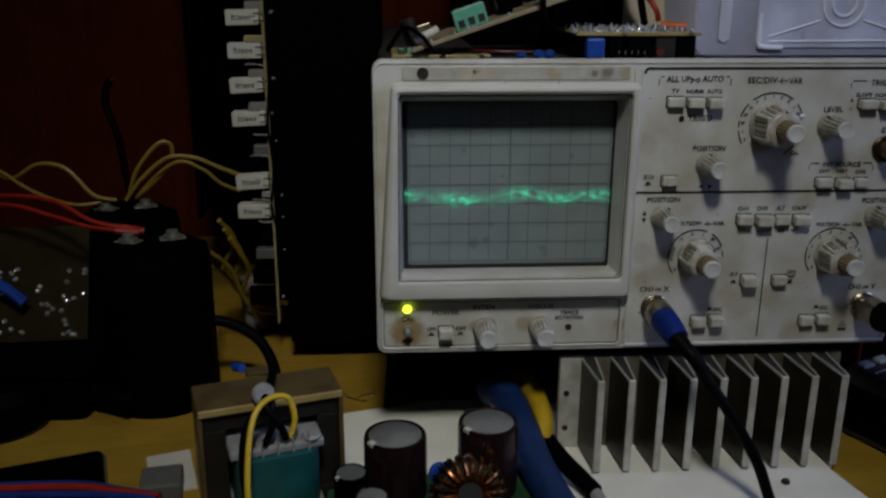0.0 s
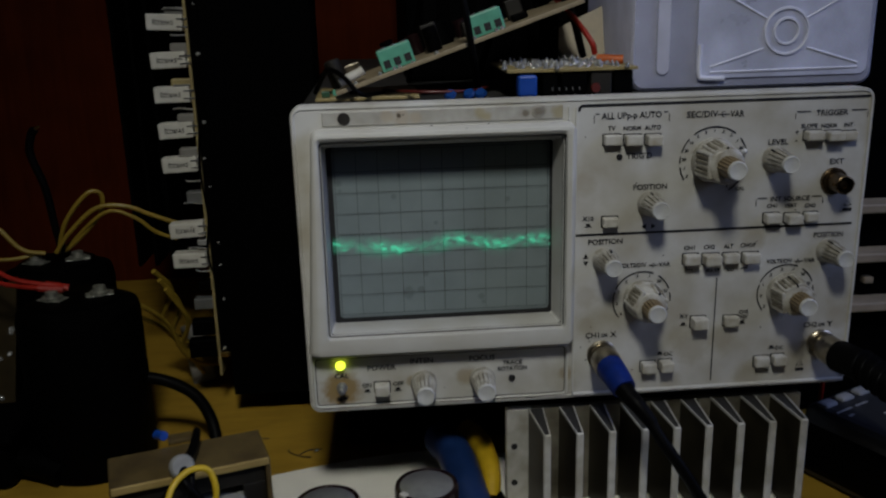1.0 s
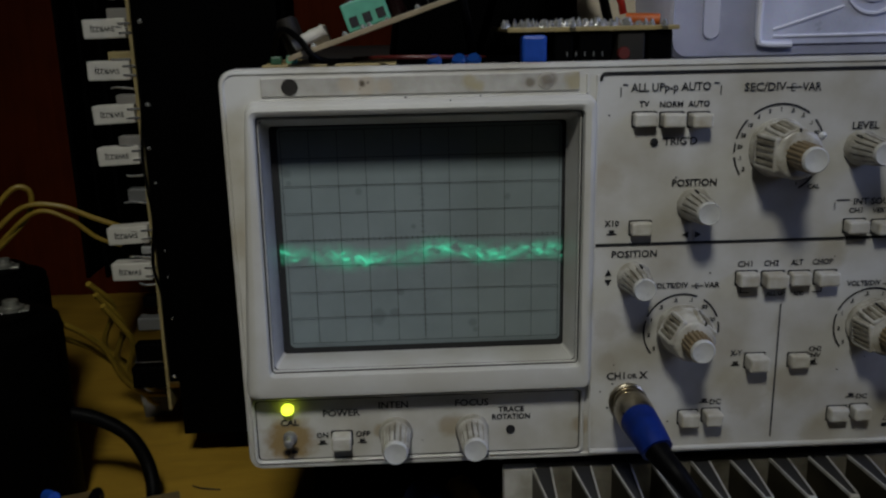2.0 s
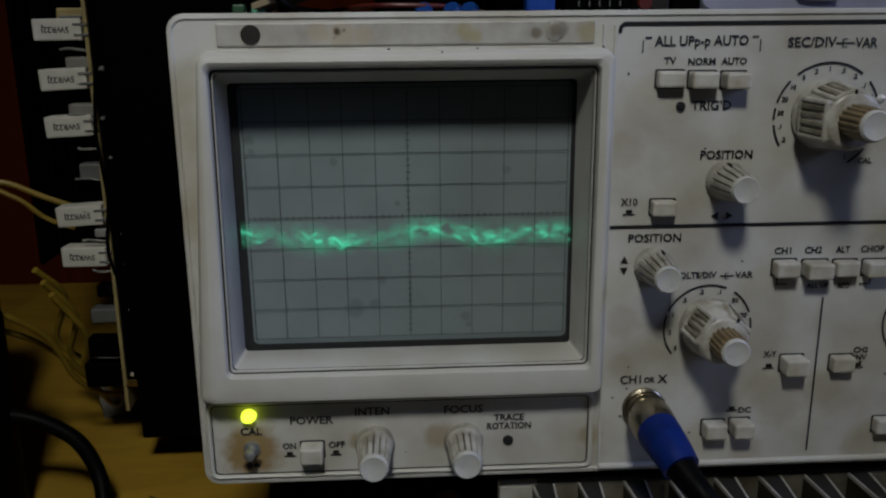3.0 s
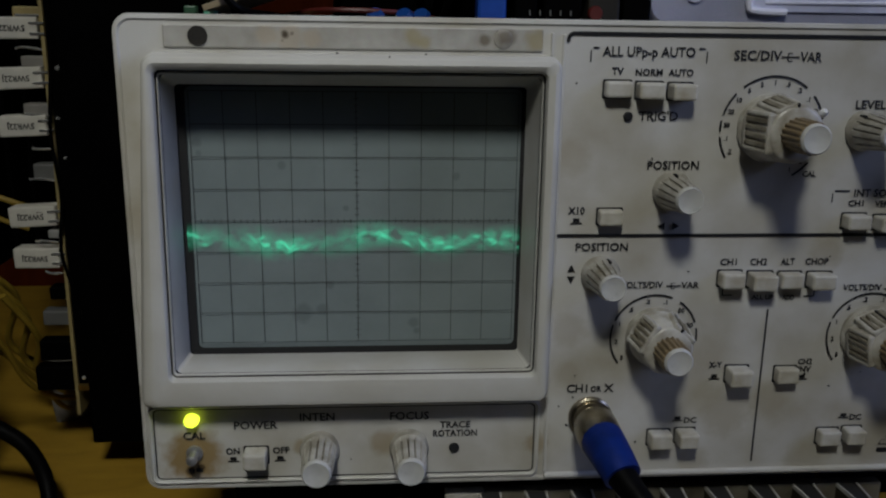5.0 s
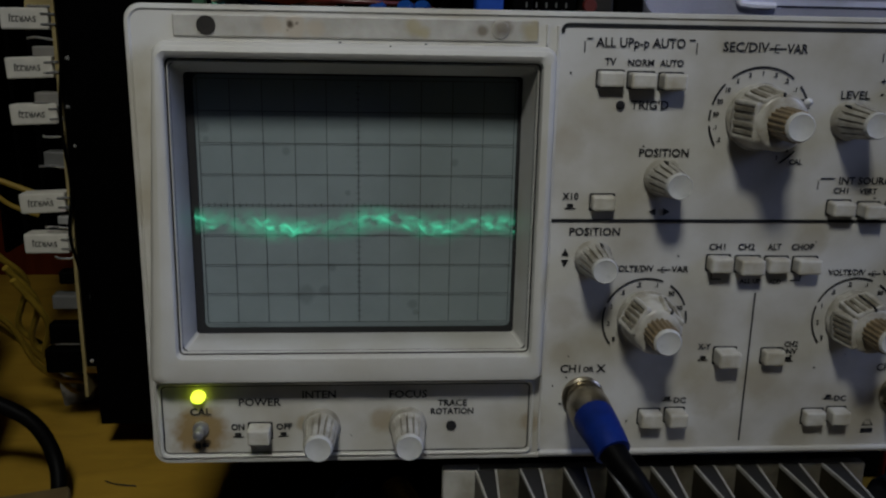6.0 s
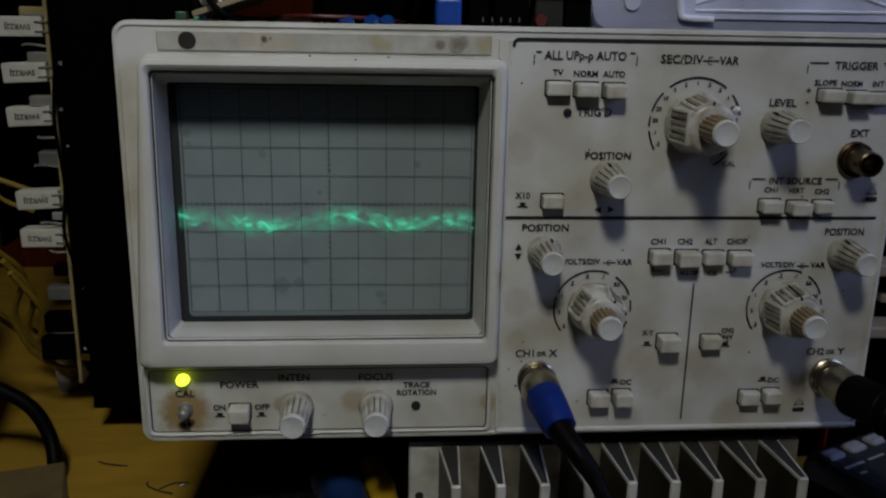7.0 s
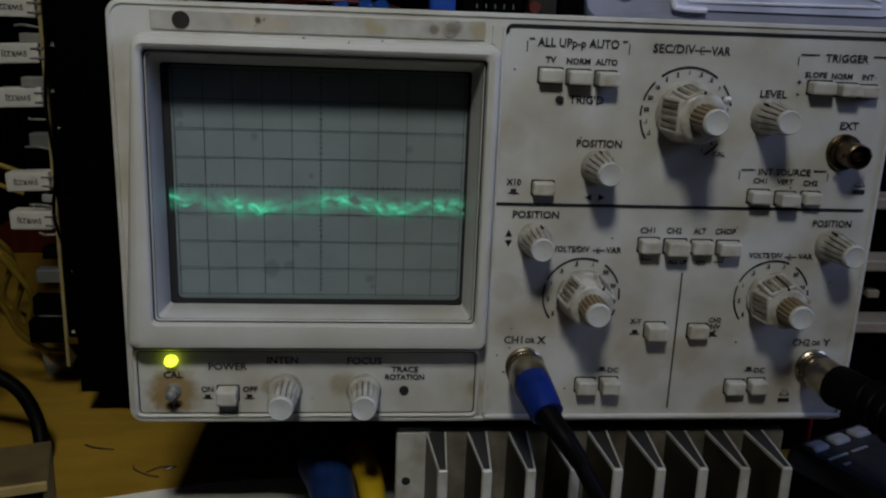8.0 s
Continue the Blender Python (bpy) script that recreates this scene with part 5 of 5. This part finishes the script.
for label, mt, r, pts in (("red wire looped over the boards", "red", 0.0014, [(0.116, 0.110, 0.275), (0.128, 0.085, 0.262), (0.139, 0.060, 0.247), (0.1475, 0.045, 0.2330), (0.150, 0.045, 0.226)]),
                          ("thin dark red wire under the tilted board", "dimred", 0.0008, [(0.045, 0.060, 0.2105), (0.060, 0.028, 0.2120), (0.085, 0.030, 0.2115), (0.098, 0.060, 0.2100)]),
                          ("black wire looped over the boards", "rubber", 0.0016, [(0.060, 0.110, 0.2100), (0.068, 0.060, 0.262), (0.080, 0.028, 0.262), (0.087, 0.026, 0.230), (0.092, 0.05, 0.2110)]),
                          ("black wire looped over the boards", "rubber", 0.0020, [(0.100, 0.115, 0.2105), (0.112, 0.085, 0.255), (0.130, 0.065, 0.262), (0.141, 0.060, 0.246), (0.150, 0.070, 0.2235)]),
                          ("black wire beside the tilted board", "rubber", 0.0012, [(0.010, 0.070, 0.2095), (0.018, 0.045, 0.222), (0.026, 0.030, 0.220), (0.034, 0.026, 0.2120), (0.045, 0.05, 0.2098)])):
    w = thing("wire", label, "wire")
    part("cord", tube(pts, r, 8), M[mt], w, smooth=True)
card = thing("card_scrap", "beige scrap of board leaning by the clear box", "scrap")
part("piece", box(-0.016, 0.016, -0.001, 0.001, 0, 0.024, 0.0003, None, pose(0.160, 0.080, 0.2216, -20, -25, 0)), M["paleboard"], card)
oc = thing("component", "small orange component by the clear box", "component")
part("body", tube([(0.150, 0.040, 0.2240), (0.156, 0.037, 0.2238), (0.1615, 0.035, 0.2236)], 0.0022, 10), M["orange"], oc, "", True)


# ---- left of the oscilloscope ----
BOARD_SHIFT, SINK_SHIFT = (-0.0035, 0.0170, -0.0040), (0.0045, -0.0180, 0.0080)
amp = thing("amplifier_module", "black heatsink with an upright board of white cement resistors", "amplifier module")
part("heatsink_back", box(-0.0600, 0.0020, 0.172, 0.180, 0.0085, 0.36, 0.0008), M["black"], amp, "black anodised heatsink")
for i in range(7):
    x = -0.0535 + i * 0.0090
    part("heatsink_fin", box(x - 0.0055, x - 0.0025, 0.146, 0.1725, 0.0085, 0.36, 0.0005, None, None, 1), M["black"], amp)
part("heatsink_cover", box(-0.0610, 0.0015, 0.1435, 0.1465, 0.0085, 0.36, 0.0006), M["black"], amp)
part("stand", box(-0.042, 0.004, 0.190, 0.215, 0.0, 0.30, 0.001), M["black"], amp)
part("stand_arm", box(-0.050, 0.0, 0.160, 0.192, 0.10, 0.14, 0.001), M["black"], amp)
bd = part("board", box(-0.0628, -0.0612, 0.1190, 0.1900, 0.0300, 0.36, 0.0002), M["pcb"], amp, "tan circuit board seen edge-on")
rng = random.Random(9)
# black plate added to stand for the shadow on the board's right face
part("shade_plate", box(-0.0610, -0.0510, 0.1198, 0.1260, 0.0450, 0.36, 0.0004), M["black"], amp)
for z in (0.1050, 0.1248, 0.1652, 0.1857, 0.2062, 0.2262, 0.2467, 0.2672, 0.2877):
    w = rng.uniform(-0.001, 0.001)
    tz = pose(-0.0625, 0.1235, z + 0.0022, 0, rng.uniform(-3, 3), rng.uniform(-3, 3))
    r = part("cement_resistor", box(-0.0218, -0.0014, -0.0048, 0.0048, -0.0046, 0.0046, 0.0007, None, tz), M["cement"], amp, "white cement power resistor")
    lettering("resistor_marking", "5WR22J", 0, 0, 0.0036, r, m=tz @ Matrix.Translation((-0.0122, -0.00495, 0)) @ Matrix.Rotation(radians(180), 4, "Y") @ FACING, stretch=0.95)
    for dz in (-0.0022, 0.0022):
        part("resistor_lead", box(-0.0046, 0.0014, -0.0054, -0.0046, dz - 0.0004, dz + 0.0004, 0, None, tz), M["solder"], r)
for k in range(24):
    if rng.random() < 0.4:
        continue
    r, z = rng.uniform(0.0009, 0.0016), 0.052 + k * 0.0130 + rng.uniform(-0.004, 0.004)
    part("solder_pin", lathe([(r, 0), (r * 0.8, r * 0.5), (r * 0.25, r * 1.1)], 8, pose(-0.0575 + rng.uniform(-0.002, 0.002), 0.1199, z, 90, 0, rng.uniform(-25, 25))), M["solder"], amp, smooth=True)
for k in range(14):
    z = 0.1000 + k * 0.0142
    part("bare_lead", tube([(-0.0628, 0.1200, z), (-0.0680 - 0.002 * (k % 3), 0.1192, z + 0.0010 * (k % 2)), (-0.0715 - 0.003 * (k % 2), 0.1215, z + 0.0004)], 0.0006, 6, 3), M["solder"], amp)
for z, w, h, mt in ((0.1465, 0.0095, 0.0070, "grey"), (0.1180, 0.006, 0.004, "nylon"), (0.1735, 0.0110, 0.006, "nylongrey"), (0.1942, 0.0100, 0.005, "nylongrey"), (0.2143, 0.0115, 0.006, "pcb"), (0.2345, 0.0100, 0.006, "nylongrey"), (0.2552, 0.0110, 0.005, "grey"), (0.2752, 0.0100, 0.006, "nylongrey"), (0.2960, 0.0105, 0.006, "nylongrey"), (0.0900, 0.008, 0.006, "blackplastic"), (0.0780, 0.012, 0.007, "grey"), (0.0620, 0.015, 0.010, "blackplastic"), (0.0480, 0.018, 0.012, "blackplastic")):
    part("small_component", box(-0.0628 - w, -0.0628, 0.1205, 0.1285, z - h / 2, z + h / 2, 0.0008), M[mt], amp)
part("standoff", lathe([(0.0022, 0), (0.0022, 0.0050), (0.0014, 0.0062)], 6, pose(-0.0612, 0.1205, 0.0440, 0, 90, 0)), M["brass"], amp, "brass standoff")
part("board_wire", tube([(-0.0590, 0.1190, 0.200), (-0.0620, 0.1175, 0.165), (-0.0600, 0.1170, 0.135), (-0.0625, 0.1175, 0.112), (-0.0600, 0.119, 0.095)], 0.0008, 6), M["rubber"], amp, "", True)
for o in amp.children:
    kind = o.name.split(".")[0]
    if kind in ("board", "cement_resistor", "shade_plate", "solder_pin", "small_component", "bare_lead", "standoff", "board_wire"):
        o.location = BOARD_SHIFT
    elif kind in ("heatsink_back", "heatsink_fin", "heatsink_cover"):
        o.location = SINK_SHIFT
part("rear_heatsink", box(-0.1320, -0.0820, 0.250, 0.262, 0.078, 0.42, 0.001), M["black"], amp, "second black heatsink")
part("bracket", box(-0.100, -0.030, 0.214, 0.2505, 0.20, 0.24, 0.001), M["black"], amp)
for i in range(5):
    part("rear_fin", box(-0.1310 + i * 0.0115, -0.1285 + i * 0.0115, 0.215, 0.2505, 0.078, 0.42, 0.0005, None, None, 1), M["black"], amp)


def screw_can(x, y, r, h, label):
    c = thing("screw_terminal_capacitor", label, "capacitor", "large black capacitors")
    part("can", lathe([(r * 0.96, 0), (r, 0.003), (r, h - 0.010), (r * 0.97, h - 0.004), (r * 0.78, h - 0.0015), (r * 0.72, h)], 40, pose(x, y, 0)), M["blackplastic"], c, "black sleeve", True)
    part("terminal_disc", lathe([(r * 0.70, h - 0.001), (r * 0.70, h + 0.0012), (r * 0.66, h + 0.0018)], 36, pose(x, y, 0)), M["blackplastic"], c, "", True)
    for s in (-1, 1):
        part("terminal_plate", box(-0.0075, 0.0075, -0.0045, 0.0045, h + 0.0010, h + 0.0022, 0.0005, None, pose(x + s * r * 0.36, y + s * 0.003, 0, 0, 0, 20 * s)), M["grimy"], c, "dull tinned solder plate")
        part("terminal", lathe([(0.0055, h + 0.001), (0.0055, h + 0.0035), (0.0036, h + 0.004), (0.0034, h + 0.0065), (0.0012, h + 0.007)], 16, pose(x + s * r * 0.36, y + s * 0.003, 0)), M["grimy"], c, "dull metal screw terminal", True)


M["grimy"] = material("grimy_terminal_metal", (0.34, 0.34, 0.29), 0.4, 0.6, 0.25, 900, 260, 0.2)
screw_can(-0.1300, 0.0850, 0.0330, 0.0985, "large black screw-terminal capacitor with a red lead")
screw_can(-0.1640, 0.1560, 0.0330, 0.1000, "large black screw-terminal capacitor with yellow leads")
for label, mt, r, pts in (("dull yellow wire looping to the resistor board", "ochre", 0.0014, [(-0.1619, 0.1551, 0.1075), (-0.1533, 0.1508, 0.1279), (-0.1383, 0.1508, 0.1451), (-0.1308, 0.154, 0.143), (-0.134, 0.1551, 0.1301), (-0.149, 0.1551, 0.115), (-0.1587, 0.1572, 0.1075)]),
                          ("dull yellow wire looping to the resistor board", "ochre", 0.0014, [(-0.1619, 0.1508, 0.1081), (-0.1512, 0.1497, 0.1215), (-0.134, 0.1508, 0.1355), (-0.1168, 0.1529, 0.1355), (-0.1018, 0.1572, 0.1279), (-0.0889, 0.1615, 0.1215)]),
                          ("dull yellow wire looping to the resistor board", "ochre", 0.0012, [(-0.1598, 0.1572, 0.1075), (-0.1297, 0.1519, 0.1322), (-0.1125, 0.154, 0.1279), (-0.1018, 0.1583, 0.1172), (-0.09, 0.1626, 0.1107)]),
                          ("dull yellow wire running from the capacitors", "ochre", 0.0014, [(-0.1684, 0.1508, 0.1081), (-0.1812, 0.1465, 0.1129), (-0.1963, 0.1465, 0.1301), (-0.2156, 0.1508, 0.1322), (-0.2392, 0.1594, 0.1215), (-0.2693, 0.1808, 0.1376), (-0.3069, 0.2023, 0.1344), (-0.366, 0.2453, 0.1215)]),
                          ("dull yellow wire running from the capacitors", "ochre", 0.0012, [(-0.1705, 0.1519, 0.1081), (-0.1941, 0.1465, 0.1065), (-0.221, 0.1508, 0.115), (-0.2532, 0.1647, 0.129), (-0.2822, 0.1808, 0.1193), (-0.3445, 0.2238, 0.1193)]),
                          ("dull yellow wire drooping behind the capacitor", "ochre", 0.0014, [(-0.118, 0.085, 0.1), (-0.104, 0.1, 0.09), (-0.092, 0.12, 0.07), (-0.088, 0.135, 0.045), (-0.082, 0.15, 0.03), (-0.074, 0.175, 0.018)]),
                          ("dull yellow wire drooping behind the capacitor", "ochre", 0.0014, [(-0.112, 0.095, 0.088), (-0.098, 0.125, 0.066), (-0.09, 0.15, 0.04), (-0.084, 0.165, 0.018), (-0.09, 0.2, 0.0018)]),
                          ("red wire soldered to the capacitor terminal", "red", 0.0013, [(-0.1337, 0.0863, 0.1052), (-0.1457, 0.0852, 0.1079), (-0.1642, 0.0874, 0.1117), (-0.1859, 0.0961, 0.121), (-0.2131, 0.107, 0.1221), (-0.2512, 0.1233, 0.1177), (-0.3165, 0.1559, 0.109)]),
                          ("red wire soldered to the capacitor terminal", "red", 0.0013, [(-0.1359, 0.0841, 0.1052), (-0.1489, 0.083, 0.1068), (-0.1663, 0.0863, 0.1085), (-0.1881, 0.0928, 0.1134), (-0.2186, 0.1015, 0.1182), (-0.273, 0.1233, 0.1079)]),
                          ("stiff black wire with a bare brass tip", "rubber", 0.0025, [(-0.1598, 0.1572, 0.1065), (-0.1619, 0.1561, 0.1215), (-0.1641, 0.1551, 0.1483), (-0.1694, 0.154, 0.1698), (-0.1673, 0.154, 0.1816), (-0.1646, 0.154, 0.1849)])):
    w = thing("wire", label, "wire")
    part("cord", tube(pts, r, 8), M[mt], w, smooth=True)
    if label.startswith("stiff"):
        part("bare_tip", tube([(-0.1647, 0.154, 0.1849), (-0.1619, 0.154, 0.1865)], 0.0009, 6), M["brass"], w, "bare brass tip")
    if label.startswith("red wire sol"):
        part("sleeve_end", tube([(pts[0][0], pts[0][1], pts[0][2]), pts[1]], 0.0021, 8), M["red"], w, "", True)
for k in range(3):
    w = thing("wire", "dull yellow wire tangled behind the capacitor", "wire", "tangled yellow wires")
    part("cord", tube([(-0.100 + 0.003 * k, 0.135, 0.098 - 0.006 * k), (-0.094 + 0.004 * k, 0.150, 0.080 - 0.010 * k), (-0.106 + 0.006 * k, 0.165, 0.052 - 0.008 * k), (-0.090 + 0.003 * k, 0.180, 0.030 - 0.006 * k), (-0.078, 0.200, 0.012), (-0.085 - 0.01 * k, 0.240, 0.0020)], 0.0016, 8), M["ochre"], w, smooth=True)
cn = thing("connector", "pale grey wire connector behind the capacitor", "connector")
part("body", box(-0.008, 0.008, -0.005, 0.005, 0.0, 0.042, 0.0015, None, pose(-0.0885, 0.190, 0.0, 0, -6, 20)), M["nylongrey"], cn)
ml = thing("mains_lead", "thick black lead bending down over the bench", "cable")
part("cord", tube([(-0.112, 0.085, 0.052), (-0.100, 0.088, 0.0485), (-0.086, 0.090, 0.0435), (-0.072, 0.090, 0.0335), (-0.0635, 0.086, 0.0180), (-0.0600, 0.074, 0.0055), (-0.0580, 0.050, 0.0034), (-0.0540, 0.020, 0.0034)], 0.0034, 12), M["rubber"], ml, smooth=True)
tray = thing("plastic_tray", "low black plastic tray on the bench", "tray")
part("body", box(-0.42, -0.166, 0.052, 0.20, 0.0, 0.030, 0.006), M["blackplastic"], tray)
part("rim", box(-0.425, -0.163, 0.049, 0.205, 0.0290, 0.0330, 0.0015), M["blackplastic"], tray)
part("spout", tube([(-0.166, 0.066, 0.012), (-0.150, 0.060, 0.010), (-0.1405, 0.056, 0.0075)], 0.0075, 14), M["blackplastic"], tray, "", True)
part("lobe", lathe([(0.020, 0), (0.026, 0.004), (0.026, 0.022), (0.020, 0.028)], 30, pose(-0.214, 0.050, 0)), M["blackplastic"], tray, "", True)
rb = thing("circuit_board", "brown circuit board lying solder side up on the tray", "circuit board")
ra = pose(-0.1770, 0.0950, 0.0340, 62, 0, 4)
part("board", box(-0.150, 0, 0, 0.072, -0.0016, 0, 0.0003, None, ra), M["brownboard"], rb)
for i in range(64):
    x, y = rng.uniform(-0.100, -0.002), rng.uniform(0.002, 0.046)
    h = rng.uniform(0.0012, 0.0034)
    part("solder_joint", lathe([(0.0019, 0), (0.0016, h * 0.4), (0.0010, h * 0.8), (0.0002, h)], 9, ra @ pose(x, y, 0, rng.uniform(-25, 25), rng.uniform(-25, 25), 0)), M["solder"], rb, smooth=True)
bw = thing("wire", "blue wire lying over the brown board", "wire")
part("cord", tube([(-0.36, 0.13, 0.085), (-0.28, 0.105, 0.079), (-0.240, 0.098, 0.074), (-0.224, 0.096, 0.069), (-0.211, 0.094, 0.059)], 0.0034, 8), M["blue"], bw, smooth=True)

slab = thing("phone_case", "flat black slab lying at the bench edge", "slab")
part("body", box(-0.16, 0, -0.085, 0, 0.0, 0.010, 0.003, None, pose(-0.1430, 0.0050, 0, 0, 0, 19)), M["blackplastic"], slab)
part("edge_band", box(-0.161, 0.001, -0.086, 0.001, 0.0045, 0.0060, 0.0006, None, pose(-0.1430, 0.0050, 0, 0, 0, 19)), M["grey"], slab)
sq = thing("paper_slip", "small off-white slip of paper under the transformer", "paper")
part("sheet", box(0, 0.0225, -0.040, 0, 0.0, 0.0006, 0, None, pose(-0.1225, 0.0100, 0, 0, 0, 18)), M["paper"], sq)
gp = thing("connector", "grey plastic connector lying on the paper slip", "connector")
part("body", box(0, 0.020, -0.020, 0, 0.0006, 0.0100, 0.0012, None, pose(-0.1170, -0.0160, 0, 0, 0, 10)), M["grey"], gp)
for i, (mt, dy, dz) in enumerate((("bluewire", 0, 0), ("red", 0.004, 0.002), ("bluewire", 0.008, 0.001), ("bluewire", -0.004, 0.003))):
    w = thing("wire", ("red" if mt == "red" else "blue") + " insulated wire lying along the bench edge", "wire", "bench edge wires")
    part("cord", tube([(-0.30, -0.062 + dy, 0.0122 + dz), (-0.22, -0.046 + dy, 0.0122 + dz), (-0.178, -0.043 + dy, 0.0122 + dz), (-0.140, -0.043 + dy, 0.0118 + dz), (-0.118, -0.047 + dy * 0.6, 0.0118 + dz), (-0.100, -0.051 + dy * 0.5, 0.0115 + dz)], 0.0019, 8), M[mt], w, smooth=True)

# crumbs and clippings on the bench
for pts, mt in (([(-0.0200, 0.080), (-0.0185, 0.075), (-0.0120, 0.071), (-0.0060, 0.068)], "seam"), ([(-0.0130, 0.073), (-0.0070, 0.077), (0.0000, 0.078)], "seam"),
                              ([(-0.0480, 0.100), (-0.0420, 0.096), (-0.0330, 0.095)], "seam"), ([(0.0040, 0.022), (0.0060, 0.016), (0.0105, 0.012)], "seam"), ([(-0.0045, 0.0755), (-0.0020, 0.0765)], "solder")):
    c = thing("wire_clipping", "bright snipped lead on the plywood" if mt == "solder" else "thin dark wire clipping on the plywood", "wire clipping", "clippings on the bench")
    part("strand", tube([(x, y, 0.0006 + 0.0006 * (k % 2)) for k, (x, y) in enumerate(pts)], 0.0006 if mt == "solder" else 0.0003, 5), M[mt], c)
